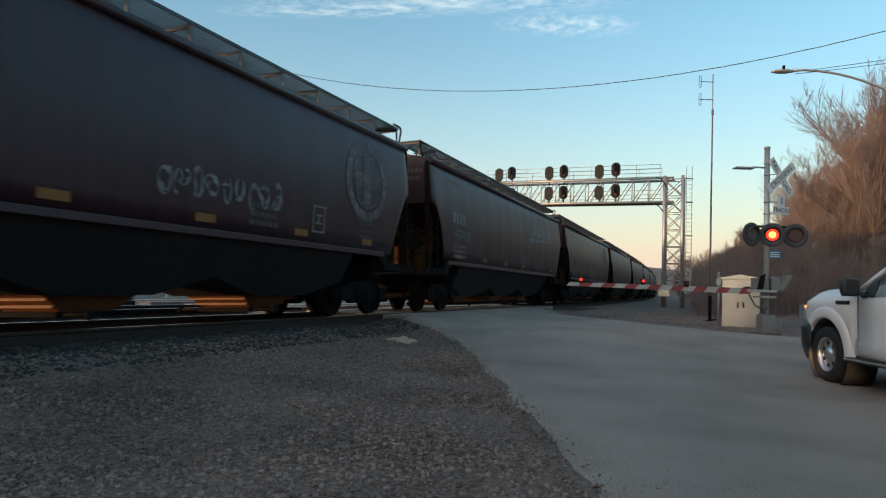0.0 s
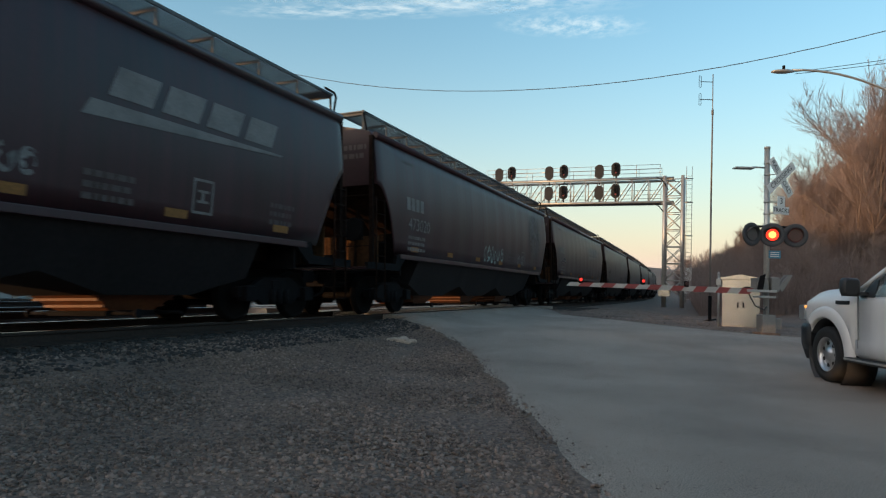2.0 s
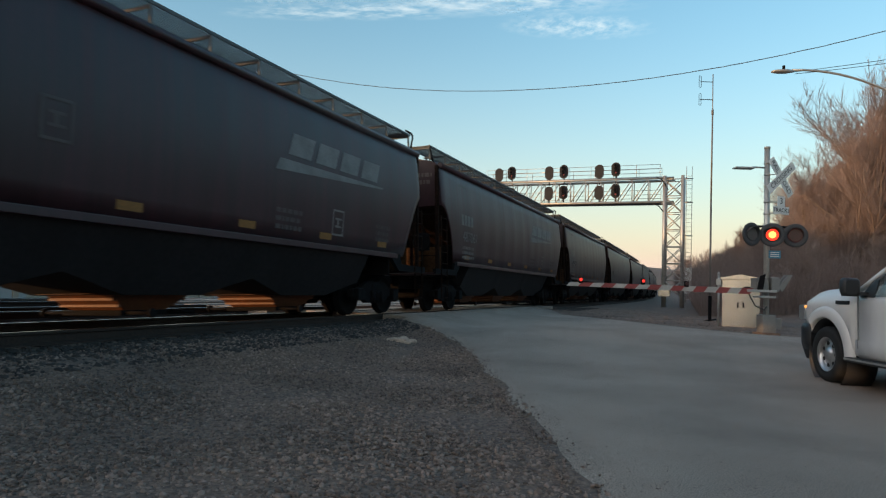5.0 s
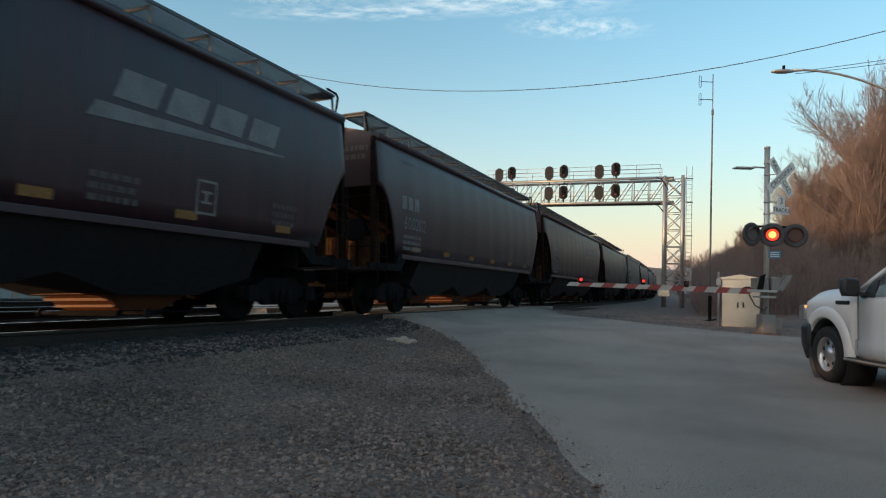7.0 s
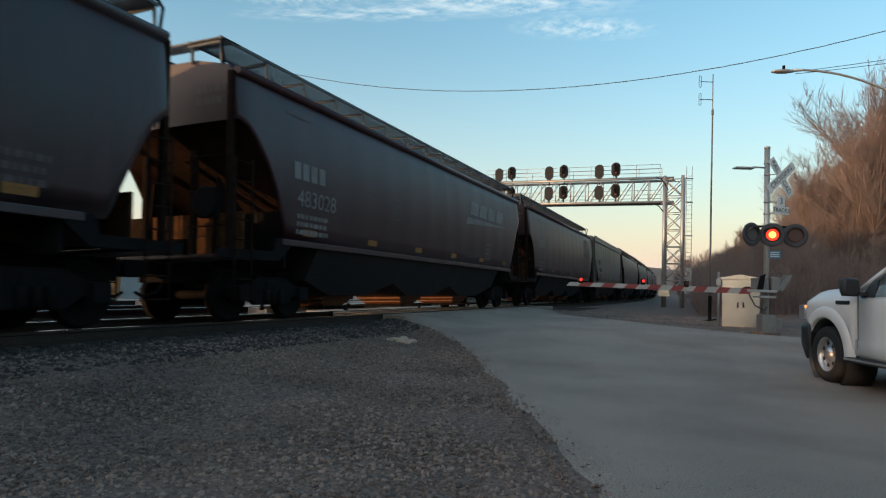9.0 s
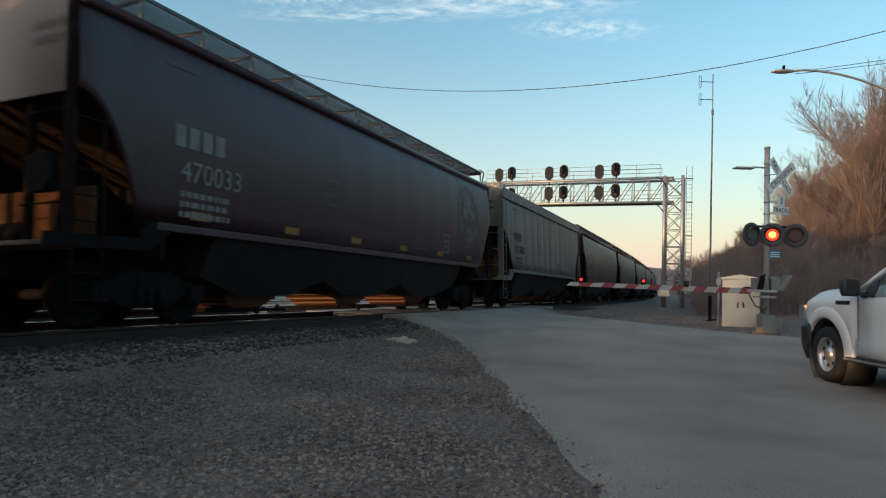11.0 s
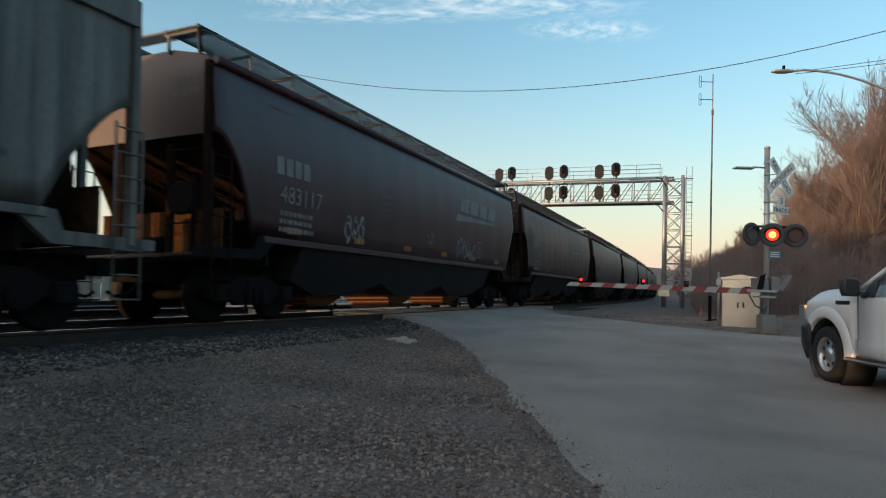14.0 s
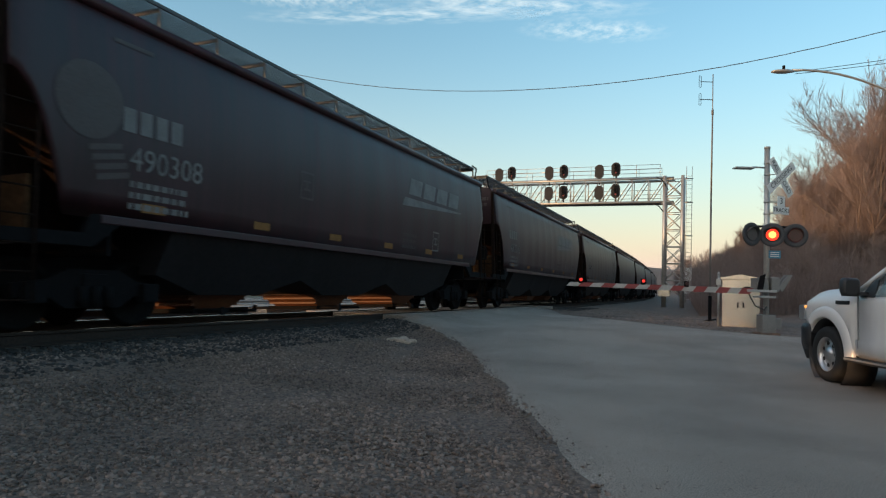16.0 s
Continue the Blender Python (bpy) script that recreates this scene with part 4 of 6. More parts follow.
def flasher(parent, x, z, yaw, name, dead=False):
    """A round black target with hood and a two-faced lens: one face lit, one dark."""
    base = Matrix.Translation((x, -0.32, z)) @ pose(0, 0, 0, 0, 0, yaw)
    bm = bmesh.new()
    lathe(bm, [(0.285, 0.0), (0.295, 0.015), (0.285, 0.03), (0.175, 0.03), (0.16, -0.10), (0.06, -0.20)], 36, pose(0, 0, 0, 0, 0, -90))
    tg = part("target_disc", bm, M_TARGET, parent, "round black backing disc", base)
    bm = bmesh.new()
    n = 20
    for k in range(n):
        a, b = math.pi * (-0.15 + 1.3 * k / n), math.pi * (-0.15 + 1.3 * (k + 1) / n)
        r = 0.185
        d0 = 0.04 + 0.13 * max(0, math.sin(a))
        d1 = 0.04 + 0.13 * max(0, math.sin(b))
        p = [(r * math.cos(a), -0.02, r * math.sin(a)), (r * math.cos(b), -0.02, r * math.sin(b)), (r * math.cos(b), -d1, r * math.sin(b)), (r * math.cos(a), -d0, r * math.sin(a))]
        bm.faces.new([bm.verts.new(v) for v in p])
        q = [(v[0] * 0.975, v[1], v[2] * 0.975) for v in p]
        bm.faces.new([bm.verts.new(v) for v in q[::-1]])
    part("lamp_hood", bm, M_TARGET, tg)
    bm = bmesh.new()
    lathe(bm, [(0.15, -0.004), (0.155, 0.0), (0.15, 0.004)], 28, pose(0, 0, 0, 0, 0, -90))
    lens = part("lens", bm, M_LENSGREY if dead else M_LENSOFF, tg, "", Matrix.Translation((0, -0.036, 0)))
    me = lens.data
    if not dead:
        bm = bmesh.new()
        rod(bm, (0, 0.005, 0), (0, 0.009, 0), 0.145, 28)
        rim = mesh_of("lens_face", bm, M_LIT)
        bm = bmesh.new()
        rod(bm, (0, 0.009, 0), (0, 0.013, 0), 0.085, 24)
        core = mesh_of("lens_core", bm, M_CORE)
        t = bmesh.new()
        t.from_mesh(me)
        t.from_mesh(rim)
        k = len(t.faces)
        for f in list(t.faces)[len(me.polygons):]:
            f.material_index = 1
        t.from_mesh(core)
        for f in list(t.faces)[k:]:
            f.material_index = 2
        t.to_mesh(me)
        t.free()
        me.materials.append(M_LIT)
        me.materials.append(M_CORE)
        LAMPS[name] = (lens, Vector((0, -0.036, 0)))
    return tg


def sign_text(name, text, size, m, parent, mt):
    t = text_mesh(text, size, 0.002)
    part(name, t, mt, parent, "", m)


def crossing_signal():
    th = empty("crossing_signal", pose(8.19, 16.7, 0.28, 0, 0, 0), "railway crossing signal mast with crossbuck and red flashing lamps", "crossing signal")
    bm = bmesh.new()
    rod(bm, (0, 0, 0.35), (0, 0, 4.72), 0.068, 16)
    rod(bm, (0, 0, 4.72), (0, 0, 4.77), 0.075, 16)
    part("mast", bm, M_GALV, th, "bright galvanized steel mast")
    bm = bmesh.new()
    bbox(bm, -0.24, -0.24, -0.15, 0.24, 0.24, 0.06, 0.02)
    part("base_plate", bm, M_GRAVEL, th)
    bm = bmesh.new()
    bbox(bm, -0.17, -0.17, 0.05, 0.17, 0.17, 0.50, 0.03)
    bbox(bm, 0.12, -0.1, 0.15, 0.34, 0.12, 0.42, 0.02)
    part("junction_base", bm, M_CAST, th, "grey cast junction box base")
    face = pose(0, 0, 0, 90, 0, 0)      # drawings face the eye
    skew = pose(0, 0, 0, 0, 0, 22)
    for ang, txt, dy in ((-52, "RAIL   ROAD", -0.105), (40, "CROSSING", -0.125)):
        bm = bmesh.new()
        bbox(bm, -0.56, -0.11, -0.006, 0.56, 0.11, 0.006, 0.004)
        m = Matrix.Translation((0.30, dy, 3.98)) @ skew @ face @ pose(0, 0, 0, 0, 0, ang)
        bl = part("crossbuck_blade", bm, M_SIGNWHITE, th, "white crossbuck blade", m)
        sign_text("letters", txt, 0.185 if ang > 0 else 0.175, Matrix.Translation((0, 0, 0.009)), bl, M_SIGNBLACK)
    bm = bmesh.new()
    bbox(bm, -0.27, -0.10, -0.006, 0.27, 0.10, 0.006, 0.004)
    bbox(bm, -0.13, 0.10, -0.006, 0.13, 0.36, 0.006, 0.004)
    pl = part("tracks_plate", bm, M_SIGNWHITE, th, "white track-count plate", Matrix.Translation((0.31, -0.1, 3.14)) @ skew @ face)
    sign_text("letters", "TRACKS", 0.15, Matrix.Translation((0, 0.0, 0.009)), pl, M_SIGNBLACK)
    sign_text("letters", "3", 0.22, Matrix.Translation((0, 0.23, 0.009)), pl, M_SIGNBLACK)
    bm = bmesh.new()
    bbox(bm, -0.15, -0.10, -0.005, 0.15, 0.10, 0.005, 0.004)
    pl = part("notice_plate", bm, M_SIGNBLUE, th, "small blue notice plate", Matrix.Translation((0.16, -0.09, 2.02)) @ face)
    bm = bmesh.new()
    for k in range(3):
        box(bm, -0.11, 0.04 - k * 0.05, 0.006, 0.11, 0.06 - k * 0.05, 0.008)
    part("notice_bars", bm, M_SIGNWHITE, pl)
    for z in (2.75, 3.05, 3.35, 3.75, 4.05, 4.35):
        bm = bmesh.new()
        rod(bm, (0, 0, z - 0.02), (0, 0, z + 0.02), 0.08, 14)
        rod(bm, (0, -0.09, z), (0.22, -0.09, z), 0.014, 5)
        part("clamp_band", bm, M_GALV, th)
    # side arm lamp
    bm = bmesh.new()
    path(bm, [(0, 0, 4.23), (-0.35, 0, 4.24), (-0.42, 0, 4.22)], 0.022)
    bbox(bm, -0.84, -0.12, 4.185, -0.36, 0.12, 4.225, 0.012)
    part("side_arm", bm, M_GALV, th, "flat grey panel on a side arm")
    # lamp cross arm
    bm = bmesh.new()
    rod(bm, (-0.58, -0.06, 2.72), (0.62, -0.06, 2.72), 0.03, 8)
    rod(bm, (0, 0, 2.3), (0, 0, 2.75), 0.085, 12)
    part("cross_arm", bm, M_DARK, th)
    flasher(th, -0.02, 2.49, -20, "left")
    flasher(th, 0.55, 2.49, -14, "right")
    flasher(th, -0.54, 2.49, 19, "other", dead=True)
    # gate mechanism
    bm = bmesh.new()
    bbox(bm, -0.32, -0.16, 1.08, -0.02, 0.18, 1.42, 0.03)
    bbox(bm, 0.05, -0.16, 1.08, 0.26, 0.16, 1.44, 0.03)
    part("gate_mechanism", bm, M_CAST, th, "grey gate motor housing")
    bm = bmesh.new()
    prism(bm, [(-0.34, 1.10), (-0.20, 1.10), (-0.13, 1.52), (-0.26, 1.46)], "y", -0.24, -0.20)
    part("arm_bracket", bm, M_DARK, th)
    bm = bmesh.new()
    prism(bm, [(0.25, 1.20), (0.52, 1.52), (0.62, 1.52), (0.35, 1.08)], "y", -0.1, -0.06)
    prism(bm, [(0.25, 1.20), (0.52, 1.52), (0.62, 1.52), (0.35, 1.08)], "y", 0.1, 0.14)
    part("counterweight", bm, M_CAST, th, "grey gate counterweight arms")
    bm = bmesh.new()
    bbox(bm, -0.62, -0.30, 1.06, 0.12, -0.20, 1.12, 0.01)
    bbox(bm, -0.30, -0.22, 0.92, 0.14, 0.1, 0.97, 0.01)
    part("gate_yoke", bm, M_GALV, th)
    bm = bmesh.new()
    path(bm, [(-0.55, -0.25, 1.0), (-0.4, -0.25, 0.72), (-0.15, -0.2, 0.62), (-0.04, -0.1, 0.7)], 0.018)
    part("gate_cable", bm, M_WIRE, th)
    # striped arm, lowered across the lane
    x0, x1, zz0, zz1 = -0.50, -5.05, 1.075, 1.105
    n = 16
    for k in range(n):
        a, b = k / n, (k + 1) / n
        h = 0.075 - 0.028 * a
        bm = bmesh.new()
        xa, xb = x0 + (x1 - x0) * a, x0 + (x1 - x0) * b
        za = zz0 + (zz1 - zz0) * a
        sl = 0.05
        prism(bm, [(xa - sl, za - h), (xb - sl, za - h), (xb + sl, za + h), (xa + sl, za + h)], "y", -0.285, -0.255)
        part("arm_stripe", bm, M_RED if k % 2 == 0 else M_GATEWHITE, th, "red arm stripe" if k % 2 == 0 else "white arm stripe")
    for nm, x, z in (("tip", -4.75, 1.22), ("mid", -3.20, 1.235), ("root", -2.12, 1.21)):
        bm = bmesh.new()
        bbox(bm, x - 0.05, -0.31, z - 0.09, x + 0.05, -0.23, z + 0.06, 0.015)
        cs = part("arm_lamp", bm, M_DARK, th, "small red gate-arm lamp")
        bm = bmesh.new()
        rod(bm, (0, -0.004, 0), (0, 0.004, 0), 0.05, 14)
        ln = part("arm_lens", bm, M_LENSOFF, cs, "", Matrix.Translation((x, -0.325, z)))
        bm = bmesh.new()
        rod(bm, (0, 0.006, 0), (0, 0.012, 0), 0.038, 14)
        rim = mesh_of("arm_lens_face", bm, M_ARMLIT)
        t = bmesh.new()
        t.from_mesh(ln.data)
        k = len(t.faces)
        t.from_mesh(rim)
        for f in list(t.faces)[k:]:
            f.material_index = 1
        t.to_mesh(ln.data)
        t.free()
        ln.data.materials.append(M_ARMLIT)
        LAMPS[nm] = (ln, Vector((x, -0.325, z)))
    return th


M_ARMLIT = glow("lit_gate_arm_lens", (1.0, 0.04, 0.03), 0.16)
crossing_signal()


# ---- signal hut, antenna pole, street lamp, cable ----
def signal_hut():
    th = empty("signal_hut", pose(8.85, 20.9, 0.25, 0, 0, -23), "pale aluminium railway signal hut on a gravel pad", "signal hut")
    bm = bmesh.new()
    bbox(bm, 0, 0, 0.0, 1.08, 1.9, 1.50, 0.015)
    part("cabinet_body", bm, M_HUT, th)
    bm = bmesh.new()
    prism(bm, [(-0.06, 1.50), (1.14, 1.50), (1.14, 1.54), (0.54, 1.66), (-0.06, 1.54)], "y", -0.08, 1.98)
    part("roof", bm, M_HUT, th)
    for x0, x1 in ((0.06, 0.53), (0.55, 1.02)):
        bm = bmesh.new()
        bbox(bm, x0, -0.02, 0.08, x1, 0.0, 1.42, 0.008)
        dr = part("door", bm, M_HUT, th, "pale metal cabinet door")
        bm = bmesh.new()
        bbox(bm, x1 - 0.09 if x0 < 0.3 else x0 + 0.05, -0.06, 0.62, x1 - 0.05 if x0 < 0.3 else x0 + 0.09, -0.02, 0.78, 0.01)
        part("handle", bm, M_DARK, dr)
    bm = bmesh.new()
    rod(bm, (-0.10, -0.1, 0.0), (-0.10, -0.1, 1.62), 0.03, 8)
    bbox(bm, -0.17, -0.16, 1.30, -0.03, -0.04, 1.50, 0.02)
    rod(bm, (-0.10, -0.1, 1.62), (-0.10, -0.1, 1.72), 0.05, 8, 0.02)
    part("meter_post", bm, M_GALV, th, "grey meter post beside the hut")
    bm = bmesh.new()
    bbox(bm, 0.62, -0.04, 1.15, 0.95, -0.021, 1.28, 0.004)
    part("vent", bm, M_DARK, th)


M_DULLPOLE = material("dull_grey_pole", (0.16, 0.14, 0.125), 0.6, 0.2, 30, 0.15, 0.03, 3)


def antenna_pole():
    th = empty("antenna_pole", pose(9.93, 24.5, 0.25), "tall slim radio antenna pole with two dipole loops", "antenna pole")
    bm = bmesh.new()
    rod(bm, (0, 0, 0), (0, 0, 4.5), 0.036, 10, 0.034)
    rod(bm, (0, 0, 4.5), (0.02, 0, 7.9), 0.032, 10, 0.026)
    rod(bm, (0.02, 0, 7.75), (0.02, 0, 7.95), 0.042, 10)
    rod(bm, (0.02, 0, 7.2), (0.02, 0, 9.3), 0.018, 8)
    part("pole", bm, M_DULLPOLE, th, "slim weathered pole")
    bm = bmesh.new()
    bbox(bm, -0.05, -0.05, -0.1, 0.05, 0.05, 0.95, 0.015)
    rod(bm, (-0.25, 0, 0), (0.25, 0, 0.1), 0.03, 6)
    part("pole_base", bm, M_DARK, th)
    for z in (8.32, 9.0):
        bm = bmesh.new()
        rod(bm, (0.02, 0, z), (-0.46, 0, z), 0.014, 6)
        path(bm, [(-0.42, 0, z - 0.2), (-0.46, 0, z - 0.23), (-0.50, 0, z - 0.2), (-0.50, 0, z + 0.2), (-0.46, 0, z + 0.23), (-0.42, 0, z + 0.2), (-0.42, 0, z - 0.2)], 0.01, 5)
        part("dipole_loop", bm, M_DARK, th)


def street_lamp():
    th = empty("street_lamp", pose(13.4, 17.1, 0.25), "grey cobra-head street lamp on a long curved arm", "street lamp")
    bm = bmesh.new()
    rod(bm, (0, 0, -0.2), (0, 0, 9.5), 0.13, 12, 0.10)
    part("pole", bm, M_WOODPOLE, th, "weathered wooden pole")
    bm = bmesh.new()
    pts = []
    for k in range(15):
        u = k / 14
        pts.append((-4.53 * u, -0.3 * u, 5.55 + 1.33 * math.sin(u * math.pi * 0.56) / math.sin(math.pi * 0.5)))
    path(bm, pts, 0.032, 8)
    part("arm", bm, M_GALV, th)
    e = pts[-1]
    bm = bmesh.new()
    secs = []
    for u, w, h in ((0.05, 0.035, 0.03), (-0.05, 0.055, 0.045), (-0.16, 0.10, 0.055), (-0.34, 0.12, 0.05), (-0.48, 0.09, 0.036), (-0.54, 0.03, 0.015)):
        secs.append([(e[0] + u, e[1] + w * math.cos(a), e[2] - 0.03 + h * math.sin(a) + 0.05 * u) for a in [2 * math.pi * k / 12 for k in range(12)]])
    loft(bm, secs)
    part("lamp_head", bm, M_GALV, th, "grey cobra-head luminaire")
    bm = bmesh.new()
    rod(bm, (e[0] - 0.22, e[1], e[2] + 0.02), (e[0] - 0.22, e[1], e[2] + 0.11), 0.035, 10)
    part("photocell", bm, M_DARK, th)


def cable(name, a, b, sag, r, label):
    bm = bmesh.new()
    n = 120
    pts = []
    for k in range(n + 1):
        u = k / n
        p = Vector(a).lerp(Vector(b), u)
        p.z -= 4 * sag * u * (1 - u) + (0.022 * noise.noise((k * 0.9, sag, 0)) if sag > 1 else 0)
        pts.append(p)
    path(bm, pts, r, 5)
    tagged(part(name, bm, M_WIRE), label, "cable")


signal_hut()
antenna_pole()
street_lamp()
cable("overhead_cable", (17.5, 21.7, 11.2), (-15.5, 38.4, 15.1), 2.9, 0.016, "black twisted overhead cable sagging across the sky")
cable("guy_wire", (8.95, 17.0, 7.12), (13.5, 17.4, 8.05), 0.03, 0.008, "thin wire stay above the lamp arm")
cable("guy_wire", (9.05, 17.0, 7.08), (13.5, 17.4, 7.92), 0.03, 0.008, "thin wire stay above the lamp arm")


def rubble():
    rnd = random.Random(9)
    for k, (x, y, s) in enumerate(((-0.72, 12.7, 0.15), (-0.55, 12.75, 0.10), (-0.88, 12.6, 0.09), (-0.62, 12.5, 0.06))):
        bm = bmesh.new()
        bmesh.ops.create_icosphere(bm, subdivisions=2, radius=1.0)
        for v in bm.verts:
            d = 1 + 0.35 * noise.noise(v.co * 1.7 + Vector((k * 5, 0, 0)))
            v.co = Vector((v.co.x * s * 1.5 * d, v.co.y * s * d, v.co.z * s * 0.55 * d))
        o = part("concrete_chunk", bm, M_CHUNK, None, "", pose(x, y, ground_z(x, y) + 0.02, 0, 0, rnd.uniform(0, 180)))
        tagged(o, "pale tan broken concrete chunk at the road's edge", "rubble", "rubble beside the crossing")


M_CHUNK = material("broken_concrete", (0.50, 0.36, 0.27), 0.9, 0, 18, 0.25, 0.4, 3)
rubble()


# ---- pickup truck waiting at the gate ----
M_SEAM = material("grey_panel_gap", (0.22, 0.22, 0.22), 0.8, 0, 30, 0.1, 0.0, 3)
PICKUP_Z = 0.035


def pickup():
    """Local y ahead, x to its right, origin under the front axle's middle."""
    th = empty("pickup_truck", pose(6.50, 9.47, PICKUP_Z, 0, 0, -2.0), "white full-size pickup truck waiting on the road", "pickup truck")
    hw = 0.99
    # body: sections from the front to the tail; (y, half width, bottom, shoulder, top)
    prof = [(0.90, 0.72, 0.78, 0.98, 1.09), (0.84, 0.82, 0.78, 1.08, 1.17), (0.74, 0.895, 0.78, 1.13, 1.225), (0.60, 0.94, 0.78, 1.15, 1.27), (0.46, 0.962, 0.78, 1.165, 1.30), (0.44, 0.965, 0.46, 1.165, 1.302), (0.20, 0.98, 0.46, 1.175, 1.335), (-0.40, 0.99, 0.44, 1.185, 1.37), (-0.75, 0.99, 0.44, 1.185, 1.375)]
    bm = bmesh.new()
    secs = []
    for y, w, zb, zs, zt in prof:
        secs.append([(-w + 0.03, y, zb), (-w, y, zb + 0.12), (-w, y, zs - 0.10), (-w + 0.03, y, zs), (-w + 0.16, y, zt - 0.02), (-w + 0.42, y, zt + 0.015), (-w + 0.52, y, zt - 0.005), (0, y, zt + 0.02), (w - 0.52, y, zt - 0.005), (w - 0.42, y, zt + 0.015), (w - 0.16, y, zt - 0.02), (w - 0.03, y, zs), (w, y, zs - 0.10), (w, y, zb + 0.12), (w - 0.03, y, zb)])
    loft(bm, secs)
    fr = part("front_body", bm, M_WHITE, th, "white hood and front wings")
    cutter = bmesh.new()
    rod(cutter, (-1.3, 0, 0.41), (-0.55, 0, 0.41), 0.515, 36)
    rod(cutter, (0.55, 0, 0.41), (1.3, 0, 0.41), 0.515, 36)
    cm = mesh_of("arch_cutter", cutter, M_BLACKPL)
    co = new("arch_cutter", cm)
    mod = fr.modifiers.new("arch", "BOOLEAN")
    mod.operation, mod.object, mod.solver = "DIFFERENCE", co, "EXACT"
    co.matrix_basis = th.matrix_basis
    bpy.context.view_layer.update()
    me = bpy.data.meshes.new_from_object(fr.evaluated_get(bpy.context.evaluated_depsgraph_get()))
    fr.modifiers.clear()
    fr.data = me
    bpy.data.objects.remove(co)
    # arch lips and liners
    for sx in (-1, 1):
        bm = bmesh.new()
        n = 22
        secs = []
        for k in range(n + 1):
            a = math.pi * (0.27 + 0.74 * k / n)
            secs.append([(sx * (hw + d), r * math.cos(a), 0.40 + r * math.sin(a)) for d, r in ((-0.03, 0.512), (0.028, 0.515), (0.036, 0.535), (0.030, 0.62), (0.012, 0.665), (-0.03, 0.69))])
        loft(bm, secs, closed=False)
        part("wheel_arch", bm, M_WHITE, th, "flared white wheel arch")
        bm = bmesh.new()
        lathe(bm, [(0.05, 0.0), (0.512, 0.0), (0.512, 0.41), (0.507, 0.41), (0.507, 0.01)], 30, Matrix.Translation((sx * 0.55, 0, 0.40)) @ (Matrix() if sx > 0 else pose(0, 0, 0, 0, 0, 180)), False)
        part("arch_liner", bm, M_BLACKPL, th)
    # cab lower body with doors, bed
    bm = bmesh.new()
    secs = []
    for y in (-0.745, -1.2, -2.0, -3.35):
        w = 0.99
        secs.append([(-w + 0.06, y, 0.40), (-w, y, 0.47), (-w - 0.012, y, 0.64), (-w + 0.012, y, 0.68), (-w + 0.004, y, 0.95), (-w + 0.01, y, 1.17), (-w + 0.06, y, 1.235), (w - 0.06, y, 1.235), (w - 0.01, y, 1.17), (w - 0.004, y, 0.95), (w - 0.012, y, 0.68), (w + 0.012, y, 0.64), (w, y, 0.47), (w - 0.06, y, 0.40)])
    loft(bm, secs)
    part("cab_body", bm, M_WHITE, th)
    bm = bmesh.new()
    secs = []
    for y in (-3.38, -5.1):
        w = 0.985
        secs.append([(-w, y, 0.55), (-w, y, 1.28), (-w + 0.09, y, 1.32), (w - 0.09, y, 1.32), (w, y, 1.28), (w, y, 0.55)])
    loft(bm, secs, smooth=False)
    part("cargo_bed", bm, M_WHITE, th)
    # roof and pillars
    bm = bmesh.new()
    loft(bm, [[(-0.66, y, z), (-0.58, y, z + 0.05), (0.58, y, z + 0.05), (0.66, y, z), (0.62, y, z - 0.05), (-0.62, y, z - 0.05)] for y, z in ((-1.35, 1.84), (-1.6, 1.90), (-2.6, 1.91), (-3.2, 1.86))])
    part("roof", bm, M_WHITE, th)
    for sx in (-1, 1):
        bm = bmesh.new()
        secs = []
        for u in (0, 0.35, 0.7, 1.0):
            x, y, z = sx * (0.92 - 0.26 * u ** 1.1), -0.62 - 0.80 * u, 1.27 + 0.59 * u
            secs.append([(x - sx * 0.05, y + 0.05, z), (x + sx * 0.03, y + 0.02, z), (x + sx * 0.035, y - 0.06, z - 0.02), (x - sx * 0.04, y - 0.05, z)])
        loft(bm, secs)
        part("windscreen_pillar", bm, M_WHITE, th)
        bm = bmesh.new()
        loft(bm, [[(sx * 0.93, -0.76, 1.22), (sx * 0.955, -0.76, 1.22), (sx * 0.955, -1.07, 1.22), (sx * 0.93, -1.07, 1.22)], [(sx * 0.86, -0.98, 1.44), (sx * 0.88, -0.98, 1.44), (sx * 0.88, -1.05, 1.44), (sx * 0.86, -1.05, 1.44)]], smooth=False)
        part("quarter_trim", bm, M_BLACKPL, th, "black corner trim of the door window")
        for y0, y1 in ((-1.06, -2.05), (-2.12, -3.0)):
            bm = bmesh.new()
            prism(bm, [(y0, 1.23), (y1, 1.23), (y1, 1.80), (min(y0, -1.36), 1.80)], "x", -0.006, 0.006)
            t = Matrix.Translation((sx * 0.93, 0, 1.27)) @ pose(0, 0, 0, 0, -sx * 24, 0) @ Matrix.Translation((0, 0, -1.27))
            part("door_window", bm, M_GLASS, th, "dark tinted side window", t)
        bm = bmesh.new()
        prism(bm, [(-2.05, 1.25), (-2.13, 1.25), (-2.13, 1.84), (-2.05, 1.84)], "x", -0.02, 0.02)
        part("door_pillar", bm, M_BLACKPL, th, "", Matrix.Translation((sx * 0.93, 0, 1.27)) @ pose(0, 0, 0, 0, -sx * 24, 0) @ Matrix.Translation((0, 0, -1.27)))
        # door seams
        bm = bmesh.new()
        for y in (-0.80, -2.08, -3.05):
            box(bm, min(sx * 0.985, sx * 1.004), y - 0.003, 0.55, max(sx * 0.985, sx * 1.002), y + 0.003, 1.25)
        part("door_seam", bm, M_SEAM, th)
